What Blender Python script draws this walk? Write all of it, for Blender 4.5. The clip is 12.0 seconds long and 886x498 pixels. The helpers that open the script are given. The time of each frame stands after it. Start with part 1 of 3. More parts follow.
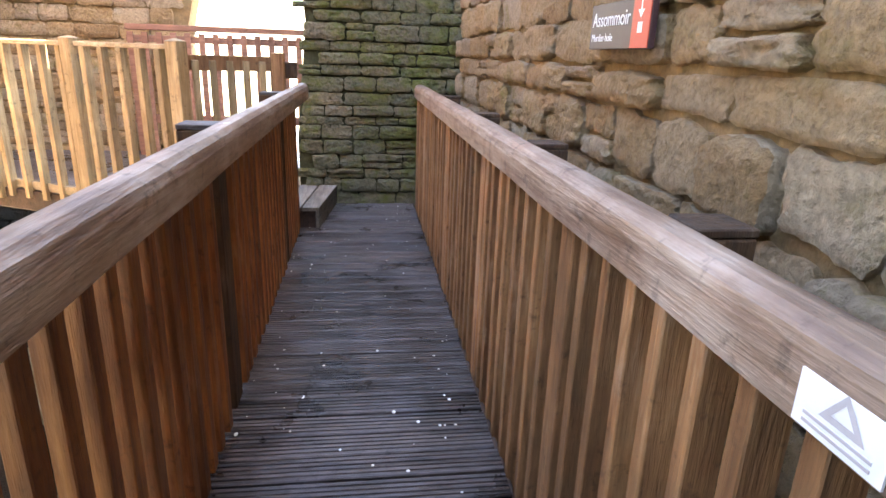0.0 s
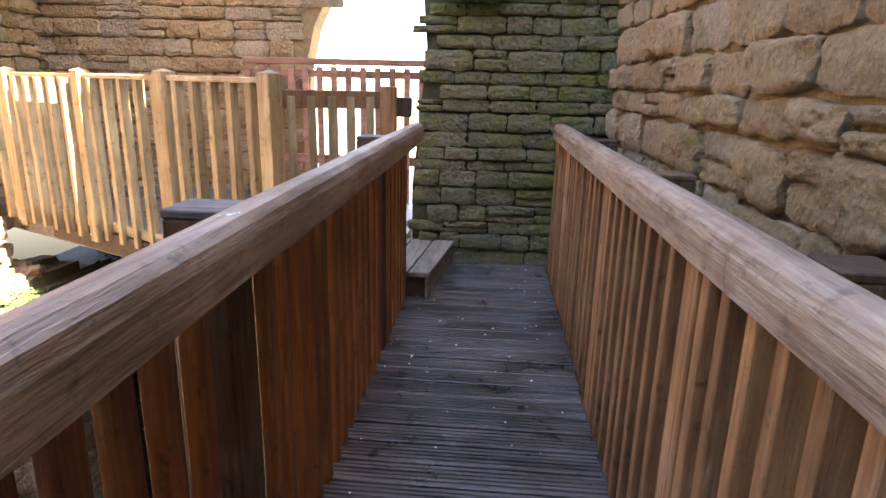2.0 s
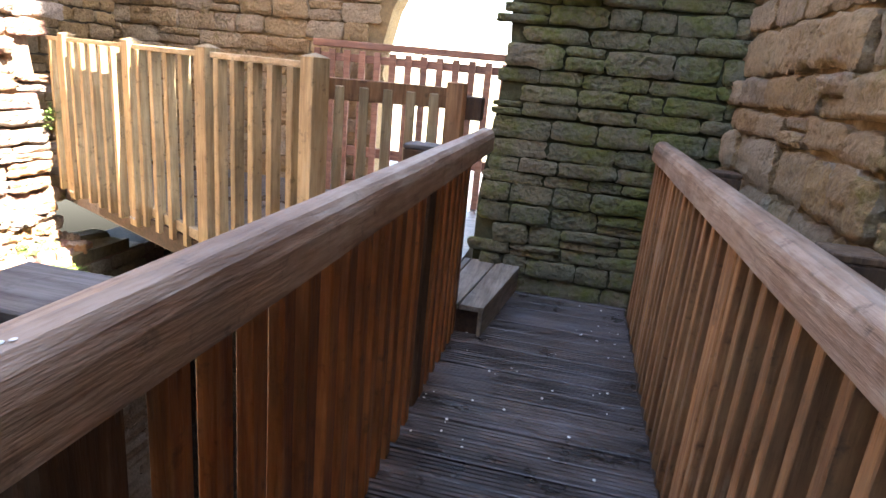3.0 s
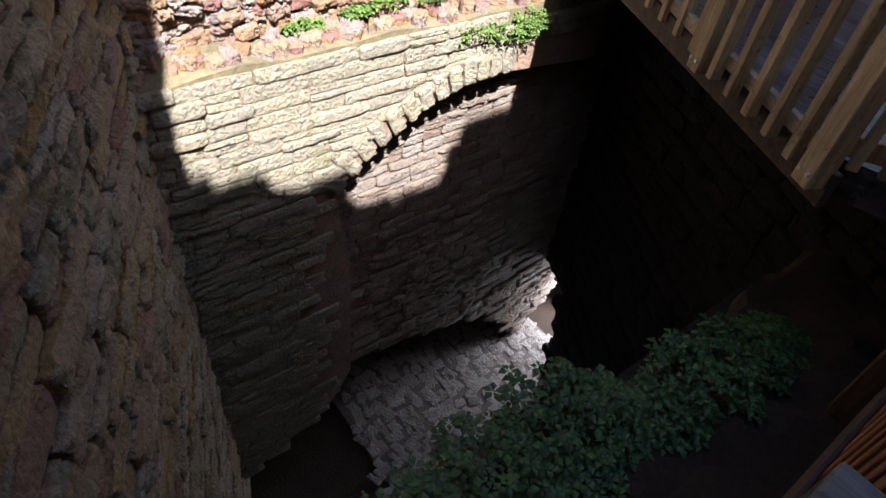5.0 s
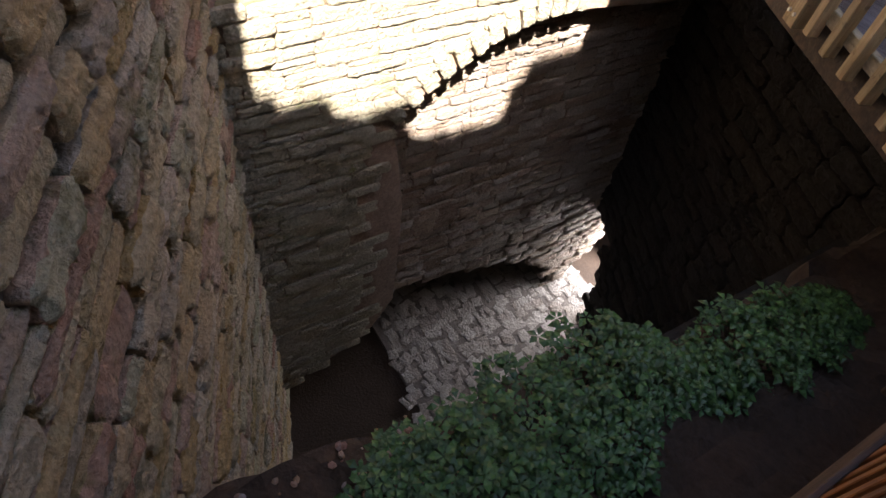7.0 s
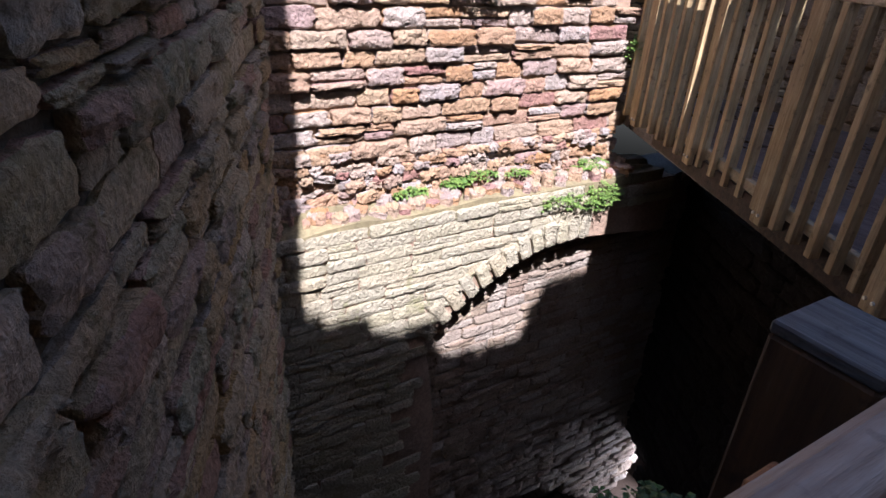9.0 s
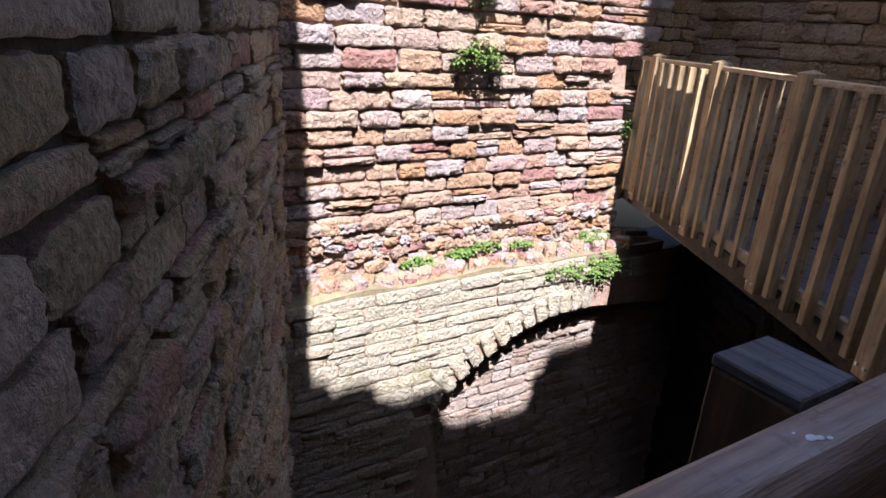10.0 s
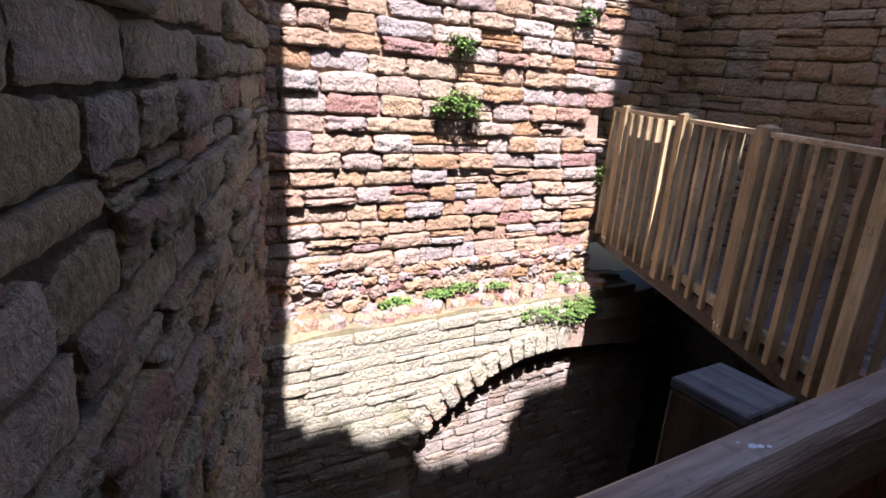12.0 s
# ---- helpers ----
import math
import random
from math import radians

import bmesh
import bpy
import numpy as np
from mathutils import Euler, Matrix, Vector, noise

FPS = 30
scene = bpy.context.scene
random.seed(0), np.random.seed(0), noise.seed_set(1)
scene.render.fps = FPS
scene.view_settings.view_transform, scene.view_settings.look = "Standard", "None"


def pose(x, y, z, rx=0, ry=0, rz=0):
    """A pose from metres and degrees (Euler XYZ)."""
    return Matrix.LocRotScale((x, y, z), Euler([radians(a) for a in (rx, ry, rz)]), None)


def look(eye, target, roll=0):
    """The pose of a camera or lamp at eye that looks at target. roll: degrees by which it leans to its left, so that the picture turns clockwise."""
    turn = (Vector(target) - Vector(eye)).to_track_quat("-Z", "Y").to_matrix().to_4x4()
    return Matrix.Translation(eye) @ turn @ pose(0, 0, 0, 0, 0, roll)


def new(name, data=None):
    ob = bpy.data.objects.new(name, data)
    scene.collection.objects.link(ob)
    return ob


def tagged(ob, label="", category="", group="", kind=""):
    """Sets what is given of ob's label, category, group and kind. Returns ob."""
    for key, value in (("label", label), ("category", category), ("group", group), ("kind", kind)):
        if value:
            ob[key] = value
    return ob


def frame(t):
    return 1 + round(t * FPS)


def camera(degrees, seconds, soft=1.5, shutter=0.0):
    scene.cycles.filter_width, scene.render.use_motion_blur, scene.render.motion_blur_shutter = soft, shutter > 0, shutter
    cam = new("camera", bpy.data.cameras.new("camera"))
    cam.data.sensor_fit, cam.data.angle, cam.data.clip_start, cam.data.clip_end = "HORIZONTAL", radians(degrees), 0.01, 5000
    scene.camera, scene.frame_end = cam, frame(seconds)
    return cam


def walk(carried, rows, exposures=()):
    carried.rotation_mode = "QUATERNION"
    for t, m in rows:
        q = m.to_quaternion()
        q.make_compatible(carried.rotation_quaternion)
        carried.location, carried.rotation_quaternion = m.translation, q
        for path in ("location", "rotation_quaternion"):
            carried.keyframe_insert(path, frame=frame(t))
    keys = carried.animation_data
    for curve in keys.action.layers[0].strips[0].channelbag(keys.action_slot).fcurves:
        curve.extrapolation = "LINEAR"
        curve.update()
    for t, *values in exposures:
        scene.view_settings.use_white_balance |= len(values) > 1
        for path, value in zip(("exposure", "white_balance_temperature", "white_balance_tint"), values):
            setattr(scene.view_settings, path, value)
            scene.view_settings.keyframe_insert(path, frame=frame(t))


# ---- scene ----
cam = camera(73.0, 12.0)
PATH = [
    (0, (0.022, 0.878, 1.367), (0.286, 2.763, 0.752), 2.0),
    (0.5, (0.086, 1.163, 1.36), (0.198, 3.096, 0.855), 2.6),
    (1, (0.078, 1.439, 1.364), (-0.105, 3.352, 0.81), 0.6),
    (1.5, (0.068, 1.640, 1.366), (-0.271, 3.536, 0.828), 1.4),
    (2, (0.037, 1.928, 1.367), (-0.107, 3.851, 0.835), 1.4),
    (2.5, (0.064, 2.305, 1.344), (-0.054, 4.213, 0.754), 0.6),
    (3, (0.033, 2.580, 1.387), (-0.348, 4.461, 0.823), 5.5),
    (3.5, (-0.198, 2.634, 1.36), (-0.84, 4.404, 0.684), 6.8),
    (3.7, (-0.28, 2.634, 1.35), (-1.031, 4.343, 0.632), 8.5),
    (4.5, (-0.50, 2.74, 1.43), (-1.50, 3.96, 0.21), 8.0),
    (5.5, (-0.72, 2.8, 1.5), (-1.779, 3.635, 0.023), 8.8),
    (6.0, (-0.72, 2.8, 1.5), (-1.665, 3.555, -0.085), 11.0),
    (6.5, (-0.72, 2.8, 1.5), (-1.639, 3.519, -0.124), 12.1),
    (7.5, (-0.62, 2.6, 1.47), (-1.72, 3.49, 0.07), 8.0),
    (8.3, (-0.484, 2.446, 1.452), (-1.743, 3.395, 0.221), 6.7),
    (8.5, (-0.432, 2.425, 1.467), (-1.769, 3.407, 0.35), 5.3),
    (9, (-0.314, 2.374, 1.491), (-1.808, 3.34, 0.577), 3.8),
    (9.5, (-0.242, 2.34, 1.502), (-1.799, 3.313, 0.71), 3.5),
    (10, (-0.179, 2.322, 1.517), (-1.778, 3.304, 0.825), 3.5),
    (10.5, (-0.144, 2.292, 1.534), (-1.776, 3.287, 0.946), 2.8),
    (11, (-0.12, 2.274, 1.543), (-1.786, 3.235, 0.996), 2.7),
    (11.5, (-0.105, 2.265, 1.544), (-1.779, 3.228, 1.022), 2.8),
    (12, (-0.11, 2.263, 1.531), (-1.711, 3.327, 0.978), 4.8),
]
EXPOSURES = [(0, 5.1, 7600, 18), (1.0, 5.0, 7200, 18), (1.5, 4.65, 7300, 18), (2.0, 4.65, 7300, 18), (2.5, 4.65, 7300, 18), (3.0, 4.5, 7000, 16), (3.7, 4.25, 6500, 14), (5.3, 1.8, 5900, 17), (5.7, 2.1, 5950, 17), (6.2, 2.85, 6400, 16), (6.7, 3.15, 6700, 16), (8.3, 1.85, 5700, 20), (9, 1.9, 5700, 22), (12, 2.15, 5750, 24)]
walk(cam, [(t, look(eye, target, roll)) for t, eye, target, roll in PATH], EXPOSURES)

# ---- world and sun ----
SUN_ELEV, SUN_TRAVEL = 54.0, Vector((-0.91, 0.41))
world = bpy.data.worlds.new("sky")
scene.world = world
world.use_nodes = True
wn = world.node_tree
sky = wn.nodes.new("ShaderNodeTexSky")
sky.sky_type, sky.sun_disc = "NISHITA", False
sky.sun_elevation = radians(SUN_ELEV)
sky.sun_rotation = math.atan2(-SUN_TRAVEL.x, -SUN_TRAVEL.y)
wn.nodes["Background"].inputs["Strength"].default_value = 0.085
wn.links.new(sky.outputs[0], wn.nodes["Background"].inputs["Color"])
sun_data = bpy.data.lights.new("sun", "SUN")
sun_data.energy, sun_data.angle, sun_data.color = 5.0, radians(0.6), (1.0, 0.95, 0.87)
sun = new("sun", sun_data)
SUN_DIR = Vector((SUN_TRAVEL.x, SUN_TRAVEL.y, 0)).normalized() * math.cos(radians(SUN_ELEV)) - Vector((0, 0, math.sin(radians(SUN_ELEV))))
sun.matrix_world = look((4, 0, 12), Vector((4, 0, 12)) + SUN_DIR)


# ---- materials ----
def nodes_of(name, rough=0.85):
    m = bpy.data.materials.new(name)
    m.use_nodes = True
    t = m.node_tree
    b = t.nodes["Principled BSDF"]
    b.inputs["Roughness"].default_value = rough
    return m, t, b


def add(t, kind, **settings):
    n = t.nodes.new(kind)
    for key, value in settings.items():
        n.inputs[key].default_value = value
    return n


def noise_at(t, vec, scale, detail=4.0, rough=0.6):
    n = add(t, "ShaderNodeTexNoise", Scale=scale, Detail=detail, Roughness=rough)
    t.links.new(vec, n.inputs["Vector"])
    return n.outputs["Fac"]


def ramp(t, fac, stops, constant=False):
    n = t.nodes.new("ShaderNodeValToRGB")
    if constant:
        n.color_ramp.interpolation = "CONSTANT"
    e = n.color_ramp.elements
    while len(e) < len(stops):
        e.new(0.5)
    for el, (p, c) in zip(e, stops):
        el.position = p
        el.color = (*c, 1) if len(c) == 3 else c
    t.links.new(fac, n.inputs["Fac"])
    return n.outputs["Color"]


def mix(t, fac, a, b, mode="MIX"):
    n = t.nodes.new("ShaderNodeMix")
    n.data_type, n.blend_type = "RGBA", mode
    if isinstance(fac, float):
        n.inputs["Factor"].default_value = fac
    else:
        t.links.new(fac, n.inputs["Factor"])
    for sock, v in ((n.inputs[6], a), (n.inputs[7], b)):
        if isinstance(v, tuple):
            sock.default_value = (*v, 1)
        else:
            t.links.new(v, sock)
    return n.outputs[2]


def maths(t, op, a, b=0.0):
    n = t.nodes.new("ShaderNodeMath")
    n.operation = op
    for sock, v in ((n.inputs[0], a), (n.inputs[1], b)):
        if isinstance(v, (int, float)):
            sock.default_value = v
        else:
            t.links.new(v, sock)
    return n.outputs[0]


def bump(t, b, height, strength, distance=0.01):
    n = add(t, "ShaderNodeBump", Strength=strength, Distance=distance)
    t.links.new(height, n.inputs["Height"])
    t.links.new(n.outputs[0], b.inputs["Normal"])


G3 = lambda v: (v, v, v)


def stone_material(name, tones, moss=0.0, moss_colour=(0.09, 0.11, 0.025), speck=0.0, soot=0.35, rough=0.9):
    """Weathered sandstone: a tone for each stone, stains, pits, moss and pale lichen."""
    m, t, b = nodes_of(name, rough)
    pos = t.nodes.new("ShaderNodeNewGeometry")
    rnd = maths(t, "FRACT", maths(t, "ADD", t.nodes.new("ShaderNodeObjectInfo").outputs["Random"], pos.outputs["Random Per Island"]))
    p = pos.outputs["Position"]
    each = ramp(t, rnd, [(i / max(1, len(tones) - 1), c) for i, c in enumerate(tones)])
    blotch = noise_at(t, p, 5.0, 5, 0.65)
    col = mix(t, ramp(t, blotch, [(0.3, G3(0)), (0.7, G3(0.32))]), each, tones[len(tones) // 2])
    grain = noise_at(t, p, 42.0, 6, 0.7)
    col = mix(t, 0.75, col, ramp(t, grain, [(0.25, G3(0.42)), (0.55, G3(1.0)), (0.8, G3(1.3))]), "MULTIPLY")
    big = noise_at(t, p, 1.7, 4, 0.6)
    col = mix(t, soot, col, ramp(t, big, [(0.32, (0.38, 0.33, 0.29)), (0.6, G3(1.0))]), "MULTIPLY")
    if moss:
        where = maths(t, "ADD", noise_at(t, p, 2.3, 5, 0.7), maths(t, "MULTIPLY", noise_at(t, p, 15.0, 4, 0.7), 0.35))
        col = mix(t, ramp(t, where, [(0.86 - moss * 0.34, G3(0)), (1.0 - moss * 0.25, G3(0.9))]), col, moss_colour)
    if speck:
        spots = add(t, "ShaderNodeTexVoronoi", Scale=26.0)
        t.links.new(p, spots.inputs["Vector"])
        col = mix(t, ramp(t, spots.outputs["Distance"], [(0.0, G3(speck)), (0.16, G3(0))]), col, (0.62, 0.60, 0.55))
    t.links.new(col, b.inputs["Base Color"])
    pits = add(t, "ShaderNodeTexVoronoi", Scale=34.0)
    t.links.new(p, pits.inputs["Vector"])
    h = maths(t, "ADD", maths(t, "MULTIPLY", grain, 1.3), maths(t, "ADD", maths(t, "MULTIPLY", noise_at(t, p, 13.0, 5, 0.65), 1.6), maths(t, "MULTIPLY", pits.outputs["Distance"], 0.5)))
    bump(t, b, h, 1.0, 0.036)
    return m


def mortar_material(name, colour):
    m, t, b = nodes_of(name, 0.95)
    p = t.nodes.new("ShaderNodeNewGeometry").outputs["Position"]
    g = noise_at(t, p, 30.0, 6, 0.7)
    col = mix(t, ramp(t, noise_at(t, p, 3.0, 4), [(0.3, G3(0)), (0.7, G3(1))]), tuple(c * 0.7 for c in colour), colour)
    col = mix(t, 0.8, col, ramp(t, g, [(0.3, G3(0.5)), (0.7, G3(1.2))]), "MULTIPLY")
    t.links.new(col, b.inputs["Base Color"])
    bump(t, b, g, 0.9, 0.02)
    return m


def wood_material(name, dark, light, along, rough=0.7, weather=0.0, grey=(0.33, 0.31, 0.29), ribs=False, wet=0.0):
    """Softwood with grain running along one axis, knots, a tone for each board and grey weathering."""
    m, t, b = nodes_of(name, rough)
    info = t.nodes.new("ShaderNodeObjectInfo")
    geo = t.nodes.new("ShaderNodeNewGeometry")
    p = geo.outputs["Position"]
    shift = t.nodes.new("ShaderNodeVectorMath")
    shift.operation = "MULTIPLY_ADD"
    shift.inputs[1].default_value = tuple(1.8 if a == along else 22.0 for a in "xyz")
    t.links.new(p, shift.inputs[0])
    off = t.nodes.new("ShaderNodeCombineXYZ")
    rnd = maths(t, "FRACT", maths(t, "ADD", info.outputs["Random"], geo.outputs["Random Per Island"]))
    for k in range(3):
        t.links.new(maths(t, "MULTIPLY", rnd, 37.0 + 11 * k), off.inputs[k])
    t.links.new(off.outputs[0], shift.inputs[2])
    v = shift.outputs[0]
    grain = noise_at(t, v, 1.0, 6, 0.65)
    fine = noise_at(t, v, 3.2, 4, 0.6)
    col = ramp(t, grain, [(0.34, dark), (0.66, light)])
    col = mix(t, 0.6, col, ramp(t, fine, [(0.3, G3(0.55)), (0.65, G3(1.12))]), "MULTIPLY")
    col = mix(t, 0.7, col, ramp(t, rnd, [(0.0, G3(0.62)), (1.0, G3(1.25))]), "MULTIPLY")
    stain = noise_at(t, p, 2.6, 5, 0.65)
    if weather:
        col = mix(t, ramp(t, maths(t, "ADD", maths(t, "MULTIPLY", stain, 0.6), maths(t, "MULTIPLY", fine, 0.4)), [(0.62 - weather * 0.4, G3(0)), (0.78 - weather * 0.25, G3(0.92))]), col, grey)
    spots = noise_at(t, p, 16.0, 4, 0.7)
    col = mix(t, 0.75, col, ramp(t, spots, [(0.30, G3(0.35)), (0.42, G3(1.0))]), "MULTIPLY")
    col = mix(t, 0.6, col, ramp(t, stain, [(0.3, G3(0.45)), (0.62, G3(1.05))]), "MULTIPLY")
    if wet:
        col = mix(t, 0.6, col, ramp(t, noise_at(t, p, 1.3, 6, 0.7), [(0.40, G3(0.3)), (0.58, G3(1.2))]), "MULTIPLY")
    t.links.new(col, b.inputs["Base Color"])
    if wet:
        r = ramp(t, stain, [(0.35, G3(rough - wet)), (0.65, G3(rough))])
        t.links.new(r, b.inputs["Roughness"])
    h = maths(t, "ADD", grain, maths(t, "MULTIPLY", fine, 0.6))
    bump(t, b, h, 0.8, 0.009)
    return m


def plain_material(name, colour, rough=0.6, metal=0.0, vary=0.25, scale=20.0):
    m, t, b = nodes_of(name, rough)
    p = t.nodes.new("ShaderNodeNewGeometry").outputs["Position"]
    n = noise_at(t, p, scale, 5, 0.65)
    t.links.new(mix(t, ramp(t, n, [(0.3, G3(0)), (0.7, G3(1))]), tuple(c * (1 - vary) for c in colour), tuple(min(1, c * (1 + vary)) for c in colour)), b.inputs["Base Color"])
    b.inputs["Metallic"].default_value = metal
    bump(t, b, n, 0.2, 0.004)
    return m


def leaf_material(name, dark, light):
    m, t, b = nodes_of(name, 0.5)
    geo = t.nodes.new("ShaderNodeNewGeometry")
    t.links.new(ramp(t, geo.outputs["Random Per Island"], [(0.0, dark), (1.0, light)]), b.inputs["Base Color"])
    return m


OCHRE = [(0.36, 0.215, 0.085), (0.48, 0.33, 0.165), (0.42, 0.26, 0.11), (0.52, 0.40, 0.25), (0.40, 0.29, 0.18), (0.45, 0.28, 0.11)]
MIXED = [(0.43, 0.23, 0.11), (0.47, 0.32, 0.20), (0.44, 0.385, 0.36), (0.33, 0.15, 0.14), (0.49, 0.34, 0.21), (0.40, 0.36, 0.36), (0.45, 0.23, 0.09), (0.51, 0.43, 0.38)]
GREYGREEN = [(0.20, 0.19, 0.11), (0.28, 0.25, 0.15), (0.17, 0.17, 0.10), (0.32, 0.27, 0.17)]
DAMP = [(0.58, 0.39, 0.17), (0.64, 0.51, 0.31), (0.46, 0.39, 0.30), (0.52, 0.27, 0.18), (0.68, 0.58, 0.43), (0.55, 0.34, 0.11), (0.48, 0.44, 0.28), (0.60, 0.42, 0.25)]
# near-black tones: the deep shade under the platform is put into the stone colour
UNDER_SHADE = [(0.013, 0.009, 0.007), (0.024, 0.016, 0.011), (0.011, 0.009, 0.007)]
PALE = [(0.46, 0.41, 0.27), (0.52, 0.46, 0.33), (0.43, 0.39, 0.29), (0.50, 0.42, 0.28)]
M_OCHRE = stone_material("ochre_sandstone", OCHRE, moss=0.32, moss_colour=(0.21, 0.17, 0.03), speck=0.1)
M_MIXED = stone_material("mixed_sandstone", MIXED, speck=0.15, soot=0.25)
M_GREEN = stone_material("mossy_sandstone", GREYGREEN, moss=0.72, moss_colour=(0.15, 0.17, 0.026), soot=0.55)
M_DAMP = stone_material("damp_sandstone", DAMP, moss=0.42, moss_colour=(0.17, 0.15, 0.05), speck=0.4, soot=0.22)
M_UNDER_SHADE = stone_material("shade_dark_stone", UNDER_SHADE, soot=0.5)
M_PALE = stone_material("pale_sandstone", PALE, moss=0.25, moss_colour=(0.22, 0.23, 0.07), soot=0.25)
M_WHITE = stone_material("limewashed_rubble", [(0.38, 0.33, 0.28), (0.50, 0.46, 0.42), (0.30, 0.25, 0.21)], soot=0.2)
M_DEEP = stone_material("grey_brown_sandstone", [(0.36, 0.29, 0.22), (0.46, 0.40, 0.34), (0.33, 0.24, 0.18), (0.42, 0.33, 0.24)], soot=0.35)
M_MORTAR_O = mortar_material("ochre_mortar", (0.33, 0.22, 0.10))
M_MORTAR_P = mortar_material("pinkish_mortar", (0.40, 0.28, 0.20))
M_MORTAR_G = mortar_material("mossy_mortar", (0.085, 0.085, 0.035))
M_MORTAR_D = mortar_material("damp_mortar", (0.12, 0.095, 0.065))
M_EARTH = mortar_material("damp_earth", (0.055, 0.033, 0.02))
# mortar base colour carries the same pit shade
M_SHADE_MORTAR = mortar_material("shade_dark_mortar", (0.013, 0.010, 0.008))
M_GRASS = mortar_material("mossy_ledge_earth", (0.24, 0.20, 0.11))
M_DECK = wood_material("wet_decking", (0.026, 0.02, 0.018), (0.17, 0.135, 0.118), "x", 0.48, weather=0.32, grey=(0.10, 0.098, 0.11), wet=0.25)
M_RAIL = wood_material("weathered_rail_timber", (0.21, 0.12, 0.075), (0.38, 0.26, 0.175), "y", 0.55, weather=0.4, grey=(0.38, 0.31, 0.245))
M_SLAT = wood_material("red_brown_slat_timber", (0.18, 0.056, 0.015), (0.42, 0.165, 0.046), "z", 0.6, weather=0.1, grey=(0.34, 0.2, 0.10))
M_SLATP = wood_material("tan_slat_timber", (0.22, 0.095, 0.035), (0.46, 0.24, 0.10), "z", 0.65, weather=0.15, grey=(0.44, 0.31, 0.2))
M_POST = wood_material("dark_post_timber", (0.045, 0.023, 0.010), (0.12, 0.062, 0.025), "z", 0.75, weather=0.1, grey=(0.17, 0.13, 0.09))
M_CAP = wood_material("grey_post_cap", (0.045, 0.04, 0.036), (0.17, 0.155, 0.14), "x", 0.7, weather=0.35, grey=(0.17, 0.17, 0.165))
M_FENCE = wood_material("pale_fence_timber", (0.33, 0.22, 0.10), (0.55, 0.42, 0.23), "z", 0.65, weather=0.15, grey=(0.42, 0.37, 0.25))
M_FRAIL = wood_material("pale_fence_rail", (0.40, 0.30, 0.16), (0.58, 0.47, 0.30), "x", 0.65, weather=0.2, grey=(0.5, 0.46, 0.36))
M_RED = wood_material("red_stained_timber", (0.24, 0.10, 0.06), (0.38, 0.19, 0.12), "x", 0.65)
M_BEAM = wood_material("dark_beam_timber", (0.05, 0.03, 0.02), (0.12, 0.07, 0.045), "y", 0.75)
M_STEP = wood_material("step_timber", (0.15, 0.12, 0.09), (0.33, 0.29, 0.23), "y", 0.7, weather=0.4, grey=(0.27, 0.26, 0.23))
M_LEAF = leaf_material("fern_leaf", (0.014, 0.045, 0.010), (0.05, 0.12, 0.024))
M_LEAFY = leaf_material("sunny_leaf", (0.05, 0.11, 0.02), (0.15, 0.23, 0.05))
M_STEM = plain_material("plant_stem", (0.10, 0.08, 0.04))
M_WHITEP = plain_material("white_card", (0.78, 0.78, 0.76), 0.4, vary=0.04)
M_BROWN = plain_material("brown_sign_enamel", (0.055, 0.028, 0.030), 0.35, vary=0.08)
M_REDP = plain_material("red_sign_enamel", (0.50, 0.06, 0.03), 0.35, vary=0.05)
M_INK = plain_material("grey_print", (0.45, 0.42, 0.41), 0.5, vary=0.05)
M_DROP = plain_material("bird_dropping", (0.75, 0.74, 0.70), 0.6, vary=0.1)
M_STEEL = plain_material("galvanised_bolt", (0.55, 0.54, 0.50), 0.4, 0.9, vary=0.1)
M_BED = mortar_material("cobble_bed_mortar", (0.20, 0.17, 0.15))
M_ROAD = mortar_material("outer_ground", (0.22, 0.21, 0.13))


# ---- building helpers ----
def mesh_of(name, bm, material, smooth=False):
    me = bpy.data.meshes.new(name)
    bm.to_mesh(me)
    bm.free()
    me.materials.append(material)
    if smooth:
        for f in me.polygons:
            f.use_smooth = True
    return me


def part(name, bm, material, parent=None, label="", smooth=False):
    ob = new(name, mesh_of(name, bm, material, smooth))
    if parent:
        ob.parent = parent
    return tagged(ob, label) if label else ob


def box(bm, x0, x1, y0, y1, z0, z1, bevel=0.0):
    r = bmesh.ops.create_cube(bm, size=1.0, matrix=Matrix.LocRotScale(((x0 + x1) / 2, (y0 + y1) / 2, (z0 + z1) / 2), None, (x1 - x0, y1 - y0, z1 - z0)))
    if bevel:
        es = list({e for v in r["verts"] for e in v.link_edges})
        bmesh.ops.bevel(bm, geom=es, offset=bevel, segments=1, affect="EDGES")
    return r["verts"]


def boxed(x0, x1, y0, y1, z0, z1, bevel=0.0):
    bm = bmesh.new()
    box(bm, x0, x1, y0, y1, z0, z1, bevel)
    return bm


def prism(outline, frame_m, back):
    """A slab: the outline in (u, z), its front at depth 0, its back at depth -back, laid by frame_m (u, depth, z)."""
    bm = bmesh.new()
    front = [bm.verts.new(frame_m @ Vector((u, 0, z))) for u, z in outline]
    rear = [bm.verts.new(frame_m @ Vector((u, -back, z))) for u, z in outline]
    f = [bm.faces.new(front), bm.faces.new(rear[::-1])]
    n = len(outline)
    for i in range(n):
        bm.faces.new((front[i], rear[i], rear[(i + 1) % n], front[(i + 1) % n]))
    bm.normal_update()
    bmesh.ops.triangulate(bm, faces=f, ngon_method="EAR_CLIP")
    bmesh.ops.recalc_face_normals(bm, faces=bm.faces)
    return bm


